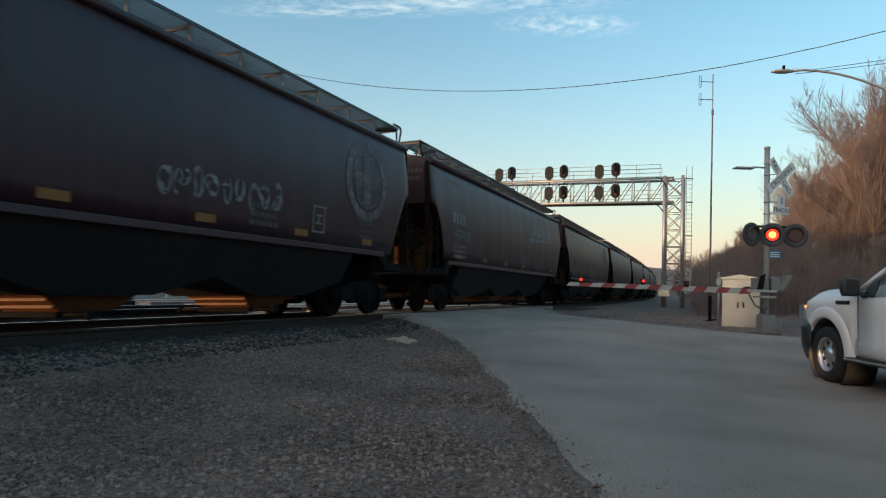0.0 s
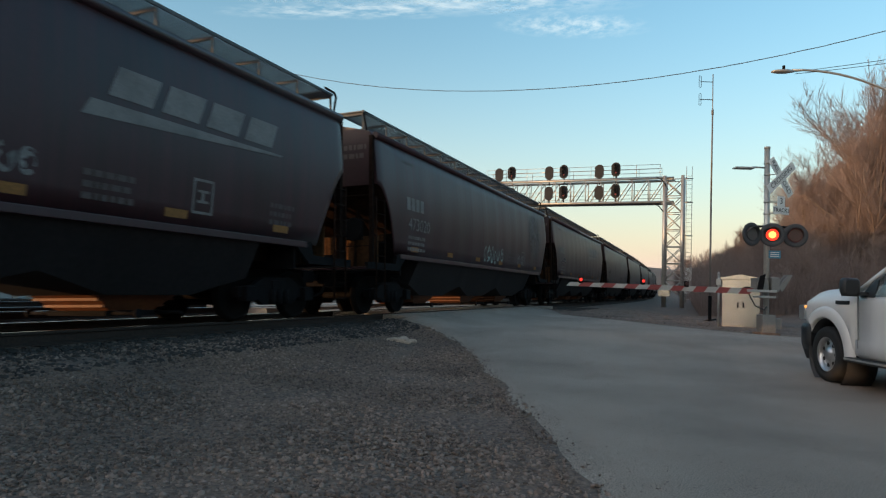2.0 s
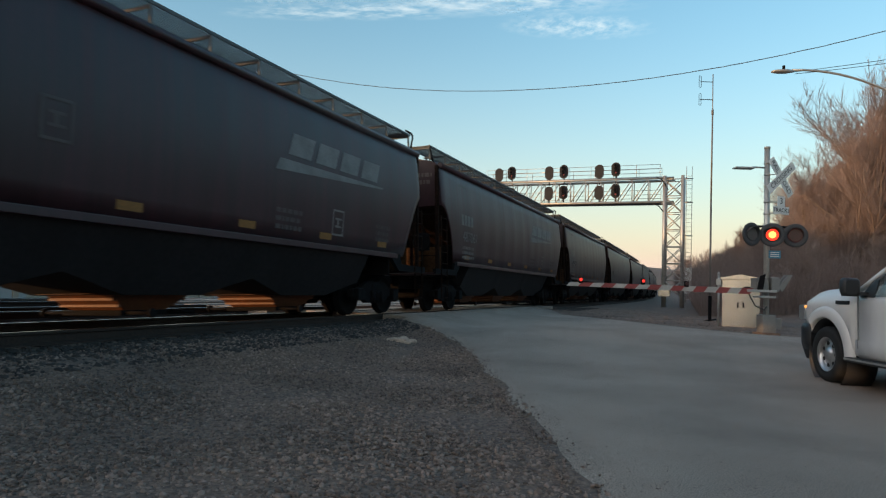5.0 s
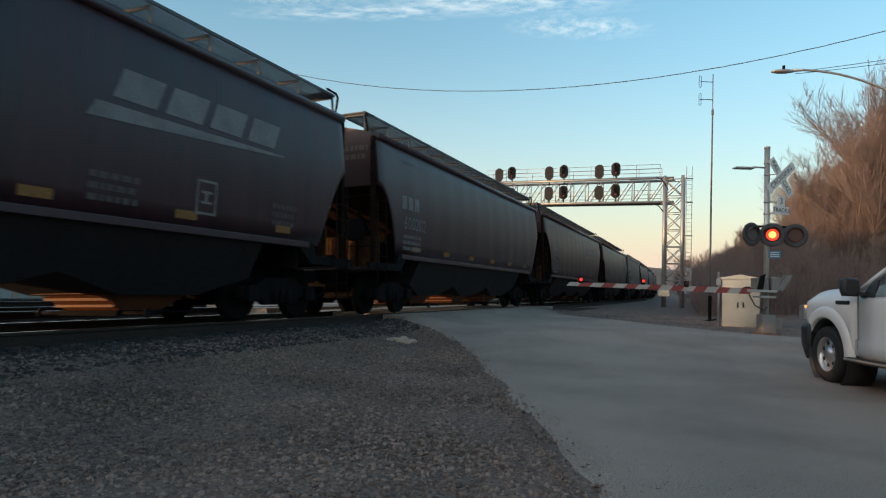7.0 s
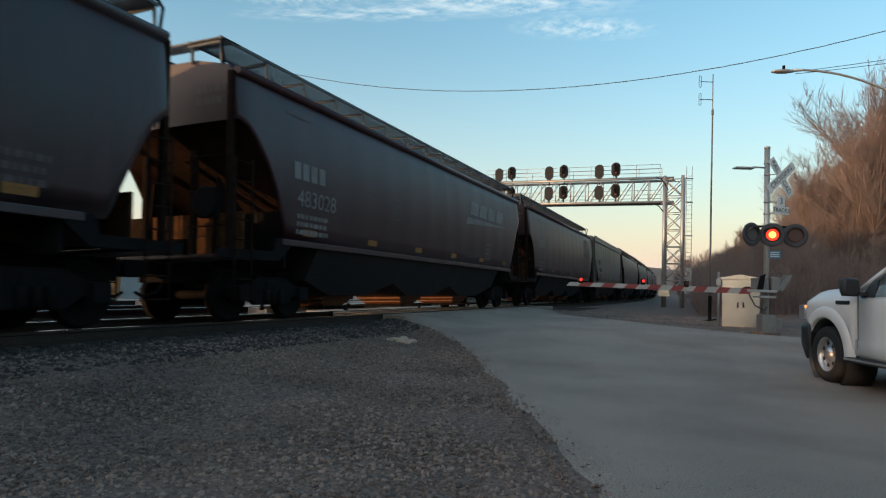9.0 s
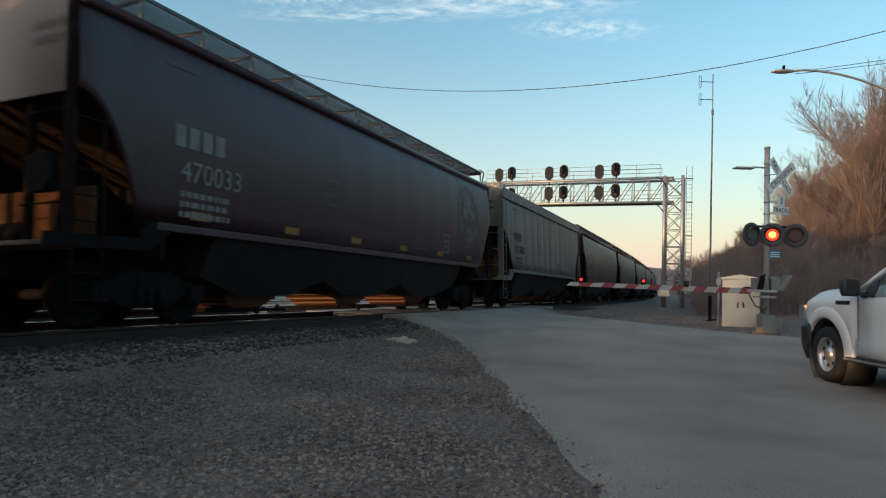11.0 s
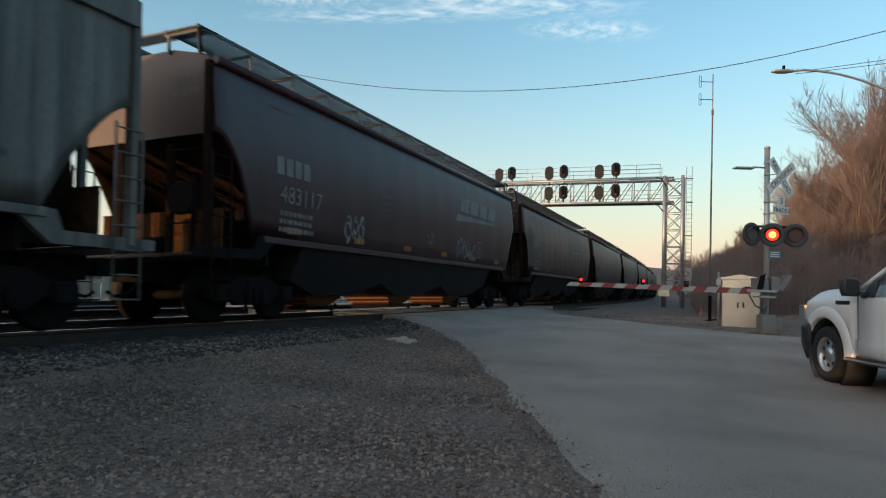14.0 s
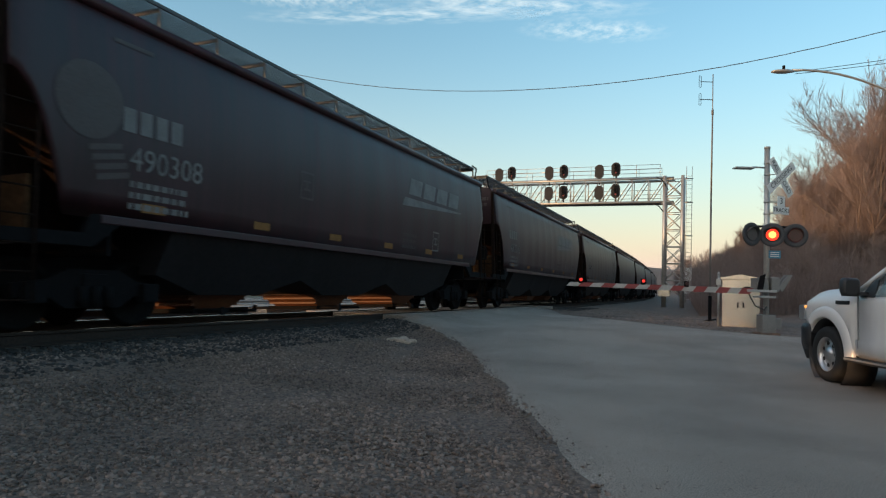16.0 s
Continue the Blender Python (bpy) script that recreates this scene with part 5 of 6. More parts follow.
        bm = bmesh.new()
        bbox(bm, min(sx * 0.99, sx * 1.035), -1.95, 1.06, max(sx * 0.99, sx * 1.035), -1.72, 1.10, 0.012)
        part("door_handle", bm, M_BLACKPL, th)
        # mirror
        bm = bmesh.new()
        secs = []
        for u, g in ((-0.06, 0.75), (-0.03, 0.96), (0.03, 1.0), (0.10, 0.72)):
            secs.append([(sx * 1.11 + 0.115 * g * c, -0.82 + u, 1.345 + 0.120 * g * s) for c, s in ((-1, -0.6), (-0.8, -1), (0.8, -1), (1, -0.7), (1, 0.7), (0.75, 1), (-0.75, 1), (-1, 0.7))])
        loft(bm, secs)
        bbox(bm, min(sx * 0.92, sx * 1.05), -0.93, 1.235, max(sx * 0.92, sx * 1.05), -0.84, 1.285, 0.012)
        part("door_mirror", bm, M_BLACKPL, th, "black door mirror")
        # running board
        bm = bmesh.new()
        bbox(bm, min(sx * 0.90, sx * 1.08), -3.2, 0.36, max(sx * 0.90, sx * 1.08), -0.62, 0.42, 0.02)
        part("running_board", bm, M_BLACKPL, th)
        bm = bmesh.new()
        bbox(bm, min(sx * 1.07, sx * 1.086), -3.2, 0.385, max(sx * 1.07, sx * 1.086), -0.62, 0.41, 0.004)
        part("board_trim", bm, M_GALV, th, "bright trim strip")
        # wing badge, plain shape
        bm = bmesh.new()
        bbox(bm, min(sx * 0.985, sx * 0.998), -0.58, 1.115, max(sx * 0.975, sx * 0.999), -0.27, 1.165, 0.004)
        part("wing_badge", bm, M_BLACKPL, th, "dark wing badge plate")
        # headlamp with amber marker
        bm = bmesh.new()
        bbox(bm, min(sx * 0.62, sx * 0.90), 0.78, 0.86, max(sx * 0.62, sx * 0.90), 0.94, 1.08, 0.03)
        hl = part("headlamp", bm, M_ALLOY, th, "clear headlamp")
        bm = bmesh.new()
        bbox(bm, min(sx * 0.885, sx * 0.915), 0.69, 1.035, max(sx * 0.885, sx * 0.913), 0.735, 1.075, 0.008)
        part("side_marker", bm, M_AMBER, hl, "lit amber side marker")
    bm = bmesh.new()
    loft(bm, [[(-w + 0.05, y, 0.40), (-w, y, 0.50), (-w, y, 0.74), (-w + 0.03, y, 0.80), (w - 0.03, y, 0.80), (w, y, 0.74), (w, y, 0.50), (w - 0.05, y, 0.40)] for y, w in ((0.43, 0.97), (0.62, 0.965), (0.80, 0.93), (0.91, 0.86), (0.98, 0.72), (1.0, 0.5))])
    part("front_bumper", bm, M_BLACKPL, th, "black front bumper")
    bm = bmesh.new()
    prism(bm, [(0.50, 0.46), (0.88, 0.46), (0.74, 0.27), (0.54, 0.25)], "x", -0.88, 0.88)
    part("air_dam", bm, M_BLACKPL, th)
    bm = bmesh.new()
    bbox(bm, -0.60, 0.90, 0.74, 0.60, 0.965, 1.06, 0.03)
    part("grille", bm, M_BLACKPL, th)
    bm = bmesh.new()
    loft(bm, [[(-0.90, -0.60, 1.31), (0.90, -0.60, 1.31), (0.90, -0.615, 1.30), (-0.90, -0.615, 1.30)], [(-0.64, -1.40, 1.85), (0.64, -1.40, 1.85), (0.64, -1.415, 1.84), (-0.64, -1.415, 1.84)]], smooth=False)
    part("windscreen", bm, M_GLASS, th)
    # wheels
    for y in (0.0, -3.7):
        for sx in (-1, 1):
            r = 0.395
            bm = bmesh.new()
            lathe(bm, [(0.235, -0.11), (0.25, -0.125), (0.33, -0.135), (0.375, -0.12), (r, -0.085), (r, 0.085), (0.375, 0.12), (0.33, 0.135), (0.25, 0.125), (0.235, 0.11)], 40, None, False)
            m = Matrix.Translation((sx * 0.86, y, r)) @ (Matrix() if sx > 0 else pose(0, 0, 0, 0, 0, 180))
            wh = part("tyre", bm, M_TYRE, th, "black road tyre", m)
            bm = bmesh.new()
            lathe(bm, [(0.245, 0.118), (0.235, 0.122), (0.215, 0.06), (0.205, 0.02), (0.19, 0.055), (0.12, 0.075), (0.09, 0.078), (0.085, 0.10), (0.0, 0.105)], 40, None, False)
            part("rim", bm, M_ALLOY, wh, "silver steel rim")
            bm = bmesh.new()
            for k in range(7):
                a = 2 * math.pi * k / 7
                c = Vector((0.062, 0.158 * math.cos(a), 0.158 * math.sin(a)))
                rod(bm, c, c + Vector((0.012, 0, 0)), 0.030, 12)
            part("rim_hole", bm, M_TYRE, wh)
    bm = bmesh.new()
    bbox(bm, -0.75, -4.9, 0.35, 0.75, 0.6, 0.60, 0.05)
    part("chassis", bm, M_BLACKPL, th)
    bm = bmesh.new()
    bbox(bm, -0.6, -2.8, 0.9, 0.6, -1.3, 1.25, 0.1)
    for x in (-0.38, 0.38):
        bbox(bm, x - 0.25, -2.35, 1.0, x + 0.25, -2.15, 1.68, 0.06)
    part("seats", bm, M_BLACKPL, th)


pickup()


# ---- bare woods on the hill ----
def bare_tree(seed, height, spread_):
    """A forked winter tree: trunk and limbs, then boughs and a crown of fine upswept twigs."""
    rnd = random.Random(seed)
    trunk, crown = bmesh.new(), bmesh.new()

    def side_of(d):
        a = rnd.uniform(0, 2 * math.pi)
        u = d.orthogonal().normalized()
        return u * math.cos(a) + d.cross(u) * math.sin(a)

    def twig(p, d, length, r):
        u = d.orthogonal().normalized() * r
        v = d.cross(u)
        mid = p + d * length * 0.5 + side_of(d) * length * 0.08
        tip = p + d * length + Vector((0, 0, 0.03)) * length
        a = [crown.verts.new(p + u), crown.verts.new(p - u * 0.5 + v * 0.87), crown.verts.new(p - u * 0.5 - v * 0.87)]
        b = [crown.verts.new(mid + u * 0.7), crown.verts.new(mid - u * 0.35 + v * 0.6), crown.verts.new(mid - u * 0.35 - v * 0.6)]
        c = crown.verts.new(tip)
        for k in range(3):
            crown.faces.new((a[k], a[(k + 1) % 3], b[(k + 1) % 3], b[k]))
            crown.faces.new((b[k], b[(k + 1) % 3], c))

    def grow(p, d, length, r, depth):
        n = (5, 4, 3)[min(depth, 2)]
        bm = trunk if depth < 2 else crown
        q = p
        for k in range(n):
            d = (d + Vector((rnd.uniform(-1, 1), rnd.uniform(-1, 1), rnd.uniform(-0.3, 0.8))) * (0.07, 0.14, 0.2, 0.25)[min(depth, 3)]).normalized()
            e = q + d * length / n
            r0, r1 = r * (1 - 0.62 * k / n), r * (1 - 0.62 * (k + 1) / n)
            rod(bm, q, e, r0, (7, 5, 3, 3)[min(depth, 3)], r1, caps=False)
            if depth == 0 and k < 1:
                q = e
                continue
            for _ in range((2, 2, 2, 4)[min(depth, 3)]):
                nd = (d * rnd.uniform(0.6, 1.0) + side_of(d) * rnd.uniform(0.55, 1.0) * spread_ + Vector((0, 0, 0.20))).normalized()
                at = q.lerp(e, rnd.uniform(0.3, 1))
                if depth < 3:
                    grow(at, nd, length * rnd.uniform(0.42, 0.66) * (1 - 0.25 * k / n), max(r1 * 0.55, 0.016), depth + 1)
                else:
                    twig(at, nd, rnd.uniform(0.25, 0.65), 0.0065)
            q = e
        twig(q, d, 0.6, 0.011)
    grow(Vector((0, 0, -0.3)), Vector((rnd.uniform(-0.1, 0.1), rnd.uniform(-0.1, 0.1), 1)).normalized(), height * 0.66, height * 0.0125, 0)
    top = max(v.co.z for v in crown.verts)
    for bm in (trunk, crown):
        for v in bm.verts:
            v.co *= height / top
    return trunk, crown


TREES = []
for sd, hh, sp in ((1, 12.5, 0.85), (2, 11.0, 1.0), (3, 13.5, 0.75), (4, 9.0, 1.1), (5, 7.0, 1.2)):
    a, b = bare_tree(sd, hh, sp)
    TREES.append((mesh_of("trunk", a, M_BARK), mesh_of("crown", b, M_TWIG)))


TALL = (12.5, 11.0, 13.5, 9.0, 7.0)


def skyline(bearing):
    """Rise of the tree tops over the eye, per metre of distance, by bearing in degrees."""
    pts = ((0, 0.03), (19.5, 0.045), (21.0, 0.07), (23.8, 0.110), (26.0, 0.145), (27.8, 0.175), (28.5, 0.28), (30.4, 0.365), (33.8, 0.41), (60, 0.46))
    for (a, b), (c, d) in zip(pts, pts[1:]):
        if bearing <= c:
            return b + (d - b) * (bearing - a) / (c - a)
    return 0.45


def woods():
    rnd = random.Random(21)
    spots = []
    # along the foot of the hill and up its slope
    for k in range(125):
        y = rnd.uniform(34, 95)
        hx = rnd.uniform(-0.5, 22) if y < 70 else rnd.uniform(-3, 30)
        spots.append((0.37 * y + 2.0 + hx, y, rnd.choice((0, 1, 2, 2, 3, 4)), rnd.uniform(0.8, 1.12)))
    # tall ones nearest
    for x, y, k, sc in ((24.5, 38, 2, 1.12), (27.5, 40, 0, 1.15), (30.5, 41, 2, 1.15), (22.6, 41, 1, 1.0), (21.4, 45, 3, 1.05), (33, 43, 0, 1.2), (29, 45, 2, 1.2), (26, 47, 0, 1.1), (24, 50, 1, 1.1), (23.3, 54, 3, 1.1)):
        spots.append((x, y, k, sc))
    # low scrub trees over the slope
    for k in range(70):
        y = rnd.uniform(33, 62)
        spots.append((0.37 * y + 2.5 + rnd.uniform(-1.5, 14), y, rnd.choice((3, 4, 4)), rnd.uniform(0.45, 0.8)))
    # far row behind the signal bridge and beyond the tracks
    for k in range(16):
        y = rnd.uniform(105, 170)
        spots.append((0.375 * y + rnd.uniform(-1.0, 10), y, rnd.choice((1, 3, 4)), rnd.uniform(0.8, 1.0)))
    for k in range(34):
        s, l = rnd.uniform(-30, 150), rnd.uniform(42, 60)
        x, y, b = track(s, l - LC)
        spots.append((x, y, rnd.choice((0, 1, 3, 4)), rnd.uniform(0.55, 0.9)))
    for x, y, k, sc in spots:
        if y < 100 and x > 0:
            bearing = math.degrees(math.atan2(x, y))
            room = (0.5 * skyline(bearing - 2.6) + 0.5 * skyline(bearing)) * y + 1.2 - ground_z(x, y)
            sc = min(sc, room / TALL[k] * rnd.uniform(0.78, 1.0))
            if sc < 0.22:
                continue
        tr, cr = TREES[k]
        th = empty("bare_tree", pose(x, y, ground_z(x, y) - 0.1, 0, 0, rnd.uniform(0, 360)) @ Matrix.Scale(sc, 4), "leafless grey-brown winter tree with fine twigs", "tree", "bare trees on the hillside")
        part("trunk", tr, M_BARK, th)
        part("crown", cr, M_TWIG, th)


def undergrowth():
    """Thicket of saplings and brush over the slope."""
    rnd = np.random.default_rng(5)
    n = 38000
    y = 30 + 62 * rnd.random(n) ** 1.3
    x = 0.37 * y + 0.6 + 30 * rnd.random(n) ** 1.2
    verts, faces = [], []
    for i in range(n):
        px, py = float(x[i]), float(y[i])
        z = ground_z(px, py)
        h = 0.6 + 3.0 * rnd.random() ** 1.6
        lean = rnd.normal(0, 0.42, 2) * h
        w = 0.0035 + 0.006 * rnd.random()
        a = rnd.random() * 6.28
        base = len(verts)
        c, s = math.cos(a) * w, math.sin(a) * w
        mid = (px + lean[0] * 0.35, py + lean[1] * 0.35, z + h * 0.55)
        tip = (px + lean[0], py + lean[1], z + h)
        verts += [(px + c, py + s, z), (px - s, py + c, z), (px - c, py - s, z), (mid[0] + c, mid[1] + s, mid[2]), (mid[0] - s, mid[1] + c, mid[2]), (mid[0] - c, mid[1] - s, mid[2]), tip]
        b = base
        faces += [(b, b + 1, b + 4, b + 3), (b + 1, b + 2, b + 5, b + 4), (b + 2, b, b + 3, b + 5), (b + 3, b + 4, b + 6), (b + 4, b + 5, b + 6), (b + 5, b + 3, b + 6)]
        for _ in range(5):
            q = rnd.normal(0, 0.6, 2)
            u = 0.3 + 0.5 * rnd.random()
            st = (px + lean[0] * u, py + lean[1] * u, z + h * u)
            k = len(verts)
            verts += [(st[0] + w * 0.7, st[1], st[2]), (st[0] - w * 0.7, st[1], st[2]), (st[0] + q[0], st[1] + q[1], st[2] + 0.25 * h * rnd.random())]
            faces.append((k, k + 1, k + 2))
    me = bpy.data.meshes.new("undergrowth")
    me.from_pydata(verts, [], faces)
    me.materials.append(M_TWIG)
    tagged(new("undergrowth", me), "dense leafless reddish-brown brush on the hillside", "brush", kind="stuff")


woods()
undergrowth()


# ---- beyond the train ----
def far_side():
    # long low building with a pale wall
    th = empty("warehouse", pose(*track(18, 25.5)[:2], -0.2, 0, 0, -math.degrees(TH)), "long low tan warehouse beyond the tracks", "warehouse")
    bm = bmesh.new()
    box(bm, -12, -26, 0, 0, 30, 2.9)
    part("wall", bm, M_TAN, th)
    bm = bmesh.new()
    prism(bm, [(-12.4, 2.9), (0.4, 2.9), (0.4, 3.05), (-6, 3.9), (-12.4, 3.05)], "y", -26.4, 30.4)
    part("roof", bm, M_CONCRETE, th)
    for k in range(6):
        bm = bmesh.new()
        bbox(bm, -0.02, -22 + k * 8.5, 0.0, 0.05, -19.2 + k * 8.5, 2.3, 0.02)
        part("loading_door", bm, M_CONCRETE, th, "pale roller door")
    for k in range(13):
        bm = bmesh.new()
        bbox(bm, 0.0, -26 + k * 4.5, 0.0, 0.16, -25.7 + k * 4.5, 2.85, 0.02)
        part("wall_pier", bm, M_TAN, th)
    # chain-link fence line: posts, rails, wires
    th = empty("wire_fence", Matrix(), "grey chain-link fence beyond the tracks", "fence")
    for k in range(24):
        x, y, b = track(-20 + k * 3, 16.2)
        bm = bmesh.new()
        rod(bm, (x, y, ground_z(x, y) - 0.1), (x, y, ground_z(x, y) + 1.25), 0.035, 8)
        part("post", bm, M_GALV, th)
    for z in (0.1, 0.34, 0.58, 0.82, 1.05, 1.25):
        bm = bmesh.new()
        pts = []
        for k in range(24):
            x, y, b = track(-20 + k * 3, 16.2)
            pts.append((x, y, ground_z(x, y) + z))
        path(bm, pts, 0.006, 4)
        part("fence_wire", bm, M_GALV, th)
    # utility pole, meter rack and pale posts
    x, y, b = track(18.2, 12.0)
    th = empty("utility_pole", pose(x, y, ground_z(x, y) - 0.1), "orange-brown wooden utility pole beyond the tracks", "utility pole")
    bm = bmesh.new()
    rod(bm, (0, 0, 0), (0.05, 0.0, 3.4), 0.16, 14, 0.14)
    part("pole", bm, M_POST, th)
    x, y, b = track(17.0, 12.0)
    th = empty("meter_rack", pose(x, y, ground_z(x, y) - 0.05, 0, 0, -math.degrees(TH) + 60), "grey electric meter boxes on a pale post rack", "meter rack")
    bm = bmesh.new()
    rod(bm, (-0.5, 0, 0), (-0.5, 0, 1.75), 0.045, 8)
    rod(bm, (0.45, 0, 0), (0.45, 0, 1.1), 0.035, 8)
    bbox(bm, -0.55, -0.04, 0.85, 0.55, 0.04, 0.97, 0.01)
    part("rack", bm, M_GALV, th)
    for x0, z0, x1, z1 in ((-0.38, 1.02, -0.05, 1.5), (0.02, 1.0, 0.42, 1.65)):
        bm = bmesh.new()
        bbox(bm, x0, -0.16, z0, x1, 0.06, z1, 0.02)
        part("meter_box", bm, M_SLATE, th, "dark grey meter box")
    # pale gravel lane beyond the tracks
    bm = bmesh.new()
    for k in range(60):
        s0, s1 = -60 + k * 4, -56 + k * 4
        c = []
        for s, l in ((s0, 10.3), (s1, 10.3), (s1, 14.5), (s0, 14.5)):
            x, y, b = track(s, l)
            c.append(bm.verts.new((x, y, max(ground_z(x, y), 0.02) + 0.03)))
        bm.faces.new(c)
    me = mesh_of("gravel_lane", bm, M_CONCRETE)
    tagged(new("gravel_lane", me), "pale dusty access lane beyond the tracks", "lane", kind="structure")


M_POST = material("orange_brown_pole", (0.42, 0.22, 0.09), 0.8, 0, 30, 0.25, 0.2, 3)
M_SLATE = material("slate_grey_box", (0.10, 0.115, 0.13), 0.5, 0.1, 30, 0.1, 0.05, 3)
far_side()


# ---- drifting clouds ----
def cloud_material():
    m = bpy.data.materials.new("thin_cloud")
    m.use_nodes = True
    nt = m.node_tree
    n = nt.nodes
    n.clear()
    out = n.new("ShaderNodeOutputMaterial")
    mix = n.new("ShaderNodeMixShader")
    tr = n.new("ShaderNodeBsdfTransparent")
    em = n.new("ShaderNodeEmission")
    em.inputs["Color"].default_value = (0.86, 0.93, 1.0, 1)
    em.inputs["Strength"].default_value = CLOUD_GLOW
    co = n.new("ShaderNodeTexCoord")
    mp = n.new("ShaderNodeMapping")
    mp.inputs["Scale"].default_value = (3.2, 1.1, 1.0)
    n1 = n.new("ShaderNodeTexNoise")
    n1.inputs["Scale"].default_value = 1.7
    n1.inputs["Detail"].default_value = 8
    n1.inputs["Roughness"].default_value = 0.62
    rg = n.new("ShaderNodeMapRange")
    rg.inputs["From Min"].default_value, rg.inputs["From Max"].default_value = 0.42, 0.80
    rg.inputs["To Max"].default_value = 0.7
    ln = n.new("ShaderNodeVectorMath")
    ln.operation = "LENGTH"
    fall = n.new("ShaderNodeMapRange")
    fall.inputs["From Min"].default_value, fall.inputs["From Max"].default_value = 1.0, 0.35
    mul = n.new("ShaderNodeMath")
    mul.operation = "MULTIPLY"
    nt.links.new(co.outputs["Object"], mp.inputs["Vector"])
    nt.links.new(mp.outputs[0], n1.inputs["Vector"])
    nt.links.new(n1.outputs["Fac"], rg.inputs["Value"])
    nt.links.new(co.outputs["Object"], ln.inputs[0])
    nt.links.new(ln.outputs["Value"], fall.inputs["Value"])
    nt.links.new(rg.outputs["Result"], mul.inputs[0])
    nt.links.new(fall.outputs["Result"], mul.inputs[1])
    nt.links.new(mul.outputs[0], mix.inputs[0])
    nt.links.new(tr.outputs[0], mix.inputs[1])
    nt.links.new(em.outputs[0], mix.inputs[2])
    nt.links.new(mix.outputs[0], out.inputs[0])
    return m


CLOUD_GLOW = 0.17
M_CLOUD = cloud_material()
CLOUDS = []


def cloud(x, y, z, w, d, turn):
    """A thin sheet of ragged cloud high up."""
    me = bpy.data.meshes.new("cloud")
    n = 12
    vs = [(-1 + 2 * i / n, -1 + 2 * j / n, 0.02 * math.sin(i * 1.3 + j)) for j in range(n + 1) for i in range(n + 1)]
    fs = [(j * (n + 1) + i, j * (n + 1) + i + 1, (j + 1) * (n + 1) + i + 1, (j + 1) * (n + 1) + i) for j in range(n) for i in range(n)]
    me.from_pydata(vs, [], fs)
    me.materials.append(M_CLOUD)
    ob = new("cloud", me)
    ob.scale = (w, d, 40)
    ob.location = (x, y, z)
    tagged(ob, "thin ragged wisp of white evening cloud", "cloud", "drifting clouds")
    CLOUDS.append((ob, x, y, z, turn))


for c in ((-720, 2080, 945, 130, 120, 6), (-600, 2100, 945, 160, 120, -8), (-470, 2090, 945, 170, 100, 4), (-330, 2230, 945, 560, 90, -6), (120, 2120, 945, 520, 120, -3), (-40, 2080, 945, 260, 110, 5), (420, 2300, 945, 300, 130, 0)):
    cloud(*c)


# ---- loose stones ----
def stones(name, n, region, lo, hi, seed, label, mt):
    rnd = np.random.default_rng(seed)
    t = bmesh.new()
    bmesh.ops.create_icosphere(t, subdivisions=1, radius=1.0)
    base = np.array([v.co[:] for v in t.verts])
    tri = np.array([[v.index for v in f.verts] for f in t.faces])
    t.free()
    pts = region(rnd, n)
    n = len(pts)
    size = lo + (hi - lo) * rnd.random(n) ** 2.2
    sc = rnd.uniform(0.6, 1.25, (n, 3)) * size[:, None]
    jit = 1 + rnd.uniform(-0.42, 0.36, (n, len(base), 1))
    v = base[None] * jit * sc[:, None, :]
    a = rnd.random(n) * 6.283
    c, s = np.cos(a)[:, None], np.sin(a)[:, None]
    vx, vy = v[:, :, 0] * c - v[:, :, 1] * s, v[:, :, 0] * s + v[:, :, 1] * c
    v = np.stack([vx, vy, v[:, :, 2] * 0.75], 2) + pts[:, None, :]
    f = (tri[None] + (np.arange(n) * len(base))[:, None, None]).reshape(-1, 3)
    me = bpy.data.meshes.new(name)
    me.vertices.add(n * len(base))
    me.vertices.foreach_set("co", v.astype(np.float32).ravel())
    me.loops.add(len(f) * 3)
    me.loops.foreach_set("vertex_index", f.astype(np.int32).ravel())
    me.polygons.add(len(f))
    me.polygons.foreach_set("loop_start", np.arange(0, len(f) * 3, 3, dtype=np.int32))
    me.update(calc_edges=True)
    me.validate()
    me.materials.append(mt)
    tagged(new(name, me), label, "gravel", kind="stuff")


def near_gravel(rnd, n):
    y = 1.6 + 13.5 * rnd.random(n * 3) ** 1.9
    x = -12 + 13.5 * rnd.random(n * 3)
    out = []
    for px, py in zip(x, y):
        s, l = to_track(px, py)
        edge = px - road_left(py)
        if l < 7.4 and edge < 0.22 * rnd.random() ** 4 + 0.03 * noise.noise((3, py * 1.3, 0)) - 0.01 and abs(px) < py * 0.95 + 1.0:
            out.append((px, py, ground_z(px, py) + (0.004 if edge < 0 else 0.014)))
            if len(out) >= n:
                break
    return np.array(out)


def shoulder_ballast(rnd, n):
    out = []
    for _ in range(n):
        s, l = -8 + 46 * rnd.random(), 6.1 + 1.9 * rnd.random() - LC
        x, y, b = track(s, l)
        if x > road_left(y) - 0.1 and s < 31:
            continue
        out.append((x, y, ground_z(x, y) + 0.005))
    return np.array(out)


def right_verge(rnd, n):
    out = []
    for _ in range(n):
        y = 15.0 + 22 * rnd.random()
        x = road_right(y) + 0.1 + 6.0 * rnd.random() ** 1.5
        out.append((x, y, ground_z(x, y)))
    return np.array(out)


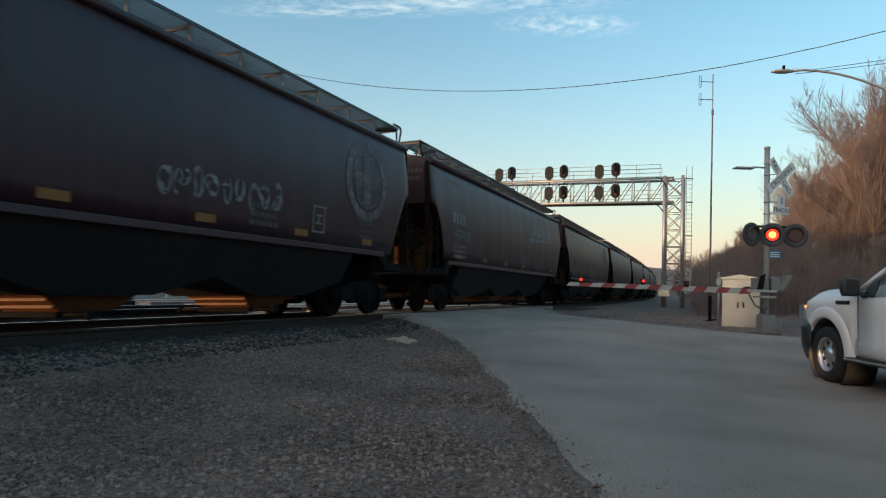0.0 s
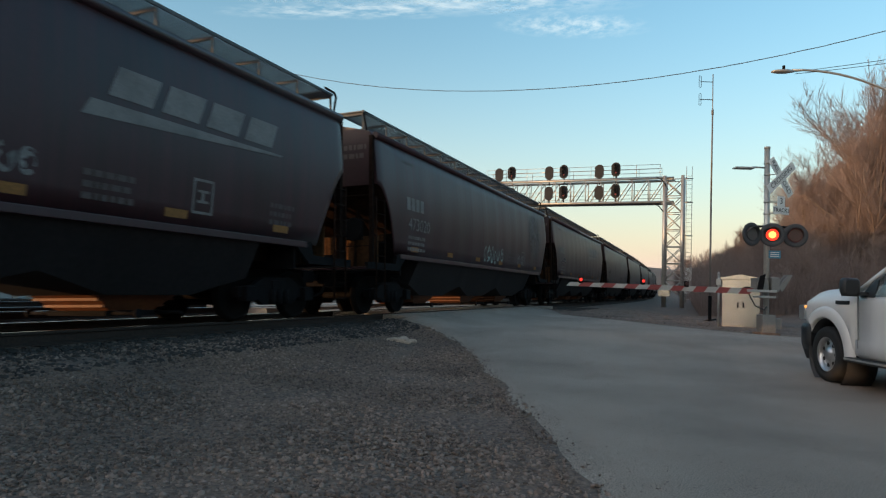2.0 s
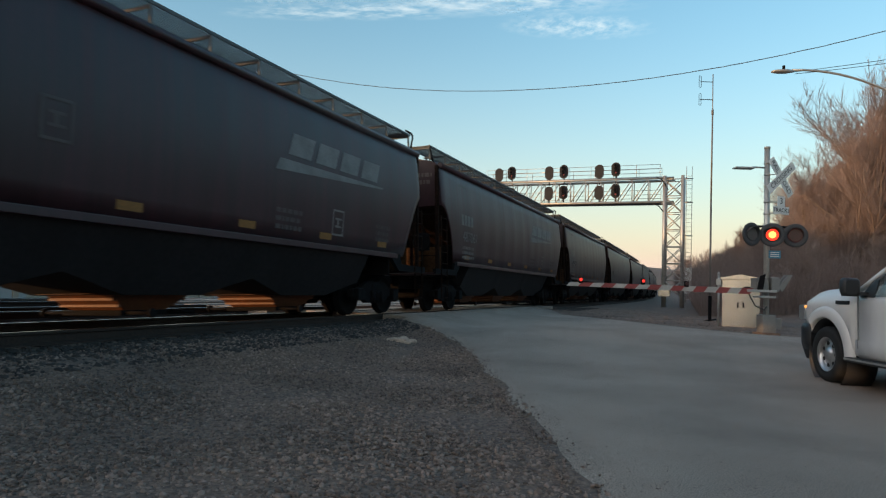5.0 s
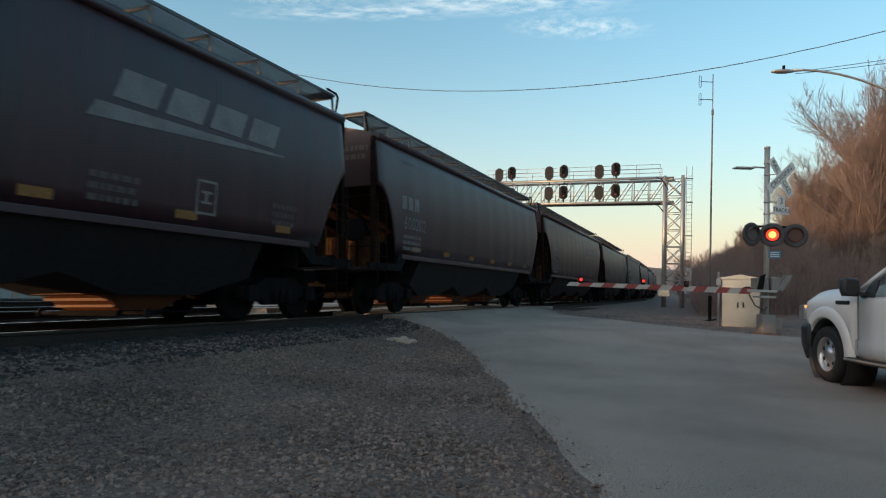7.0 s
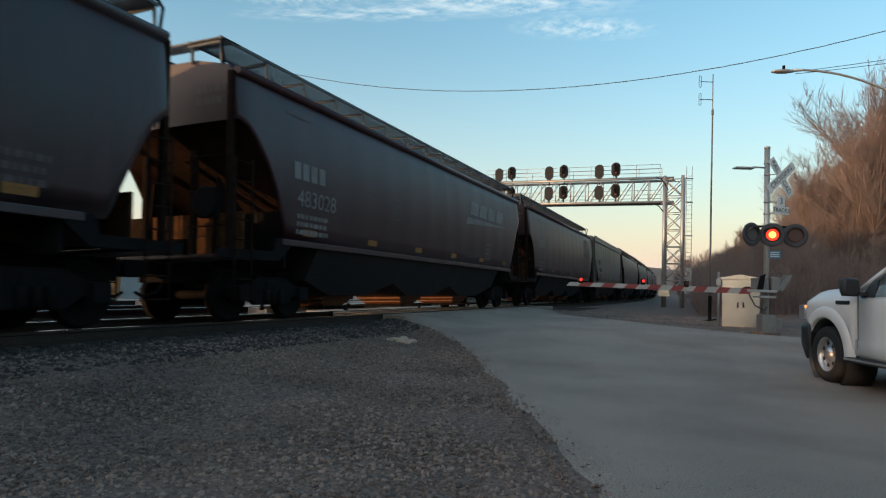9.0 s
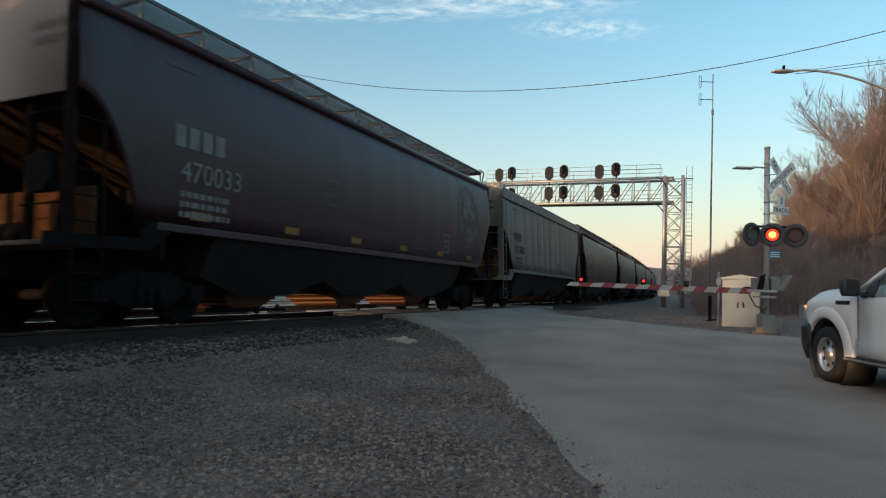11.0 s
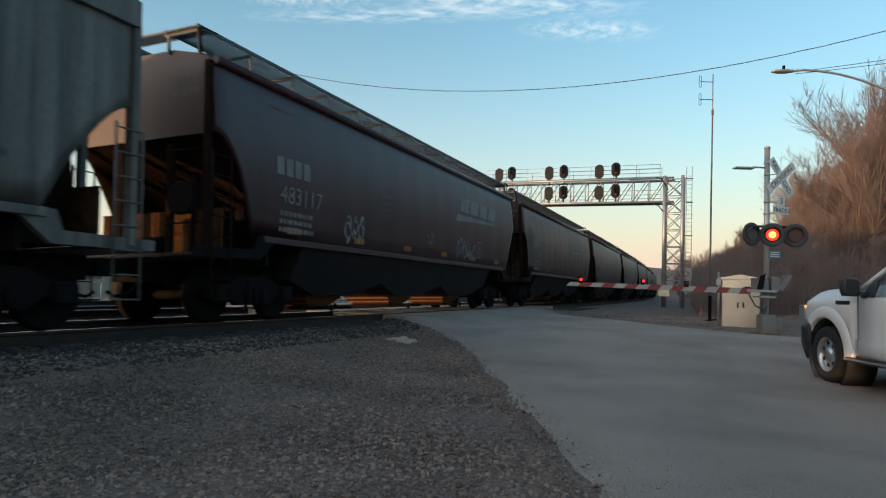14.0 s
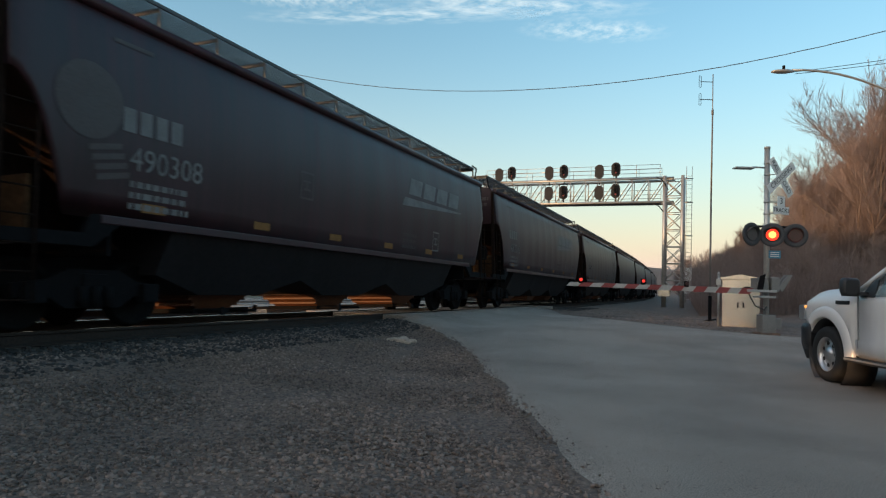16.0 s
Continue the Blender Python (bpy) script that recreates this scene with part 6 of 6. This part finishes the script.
stones("loose_gravel", 66000, near_gravel, 0.006, 0.027, 1, "grey-brown crushed-stone gravel on the verge", M_STONE)
stones("ballast_shoulder", 14000, shoulder_ballast, 0.02, 0.05, 2, "coarse dark ballast stones beside the track", M_OILY_SHADED)
def road_grit(rnd, n):
    out = []
    for _ in range(n):
        y = 2.0 + 12 * rnd.random() ** 1.4
        x = road_left(y) - 0.05 + 3.0 * rnd.random() ** 5
        out.append((x, y, ground_z(x, y) + 0.028))
    return np.array(out)


stones("road_grit", 7000, road_grit, 0.002, 0.010, 4, "loose grit strewn along the asphalt edge", M_STONE)
stones("verge_gravel", 5000, right_verge, 0.012, 0.045, 3, "loose pale gravel round the signal mast", M_STONE)


# ---- what moves ----
def flash(name, first_lit, swaps):
    """A two-faced lens turns half round at each swap of the flasher."""
    lens, at = LAMPS[name]
    lit = first_lit
    ang = 180.0 if lit else 0.0
    rows = [(0.0, ang)]
    for t in swaps:
        for k in (0, 1, 2, 3):
            rows.append((t + k / 30.0, ang + 60.0 * k))
        ang += 180.0
    rows.append((16.0, ang))
    walk(lens, [(t, Matrix.Translation(at) @ pose(0, 0, 0, 0, 0, a)) for t, a in rows])


def motions():
    for th, mid in WAGONS:
        walk(th, [(k * 0.5, rolling(mid, k * 0.5)) for k in range(33)])
    # rolling wheelsets of the wagons that pass near
    step = math.degrees(SPEED / WHEEL_R / FPS)
    for th, mid in WAGONS[5:20]:
        for bo in th.children:
            for ws in bo.children:
                if ws.name.startswith("wheelset"):
                    at = ws.matrix_basis.translation.copy()
                    walk(ws, [(k / FPS, Matrix.Translation(at) @ pose(0, 0, 0, (step * k) % 360, 0, 0)) for k in range(481)])
    for ob, x, y, z, turn in CLOUDS:
        walk(ob, [(t, Matrix.Translation((x + 6.2 * t, y + 2.7 * t, z)) @ pose(0, 0, 0, 0, 0, turn)) for t in (0.0, 8.0, 16.0)])
    swaps = []
    for k in range(16):
        swaps += [k + 0.2, k + 0.633]
    flash("left", True, swaps)
    flash("right", False, swaps)
    flash("mid", True, swaps)
    flash("root", False, swaps)
    flash("tip", True, [])


motions()
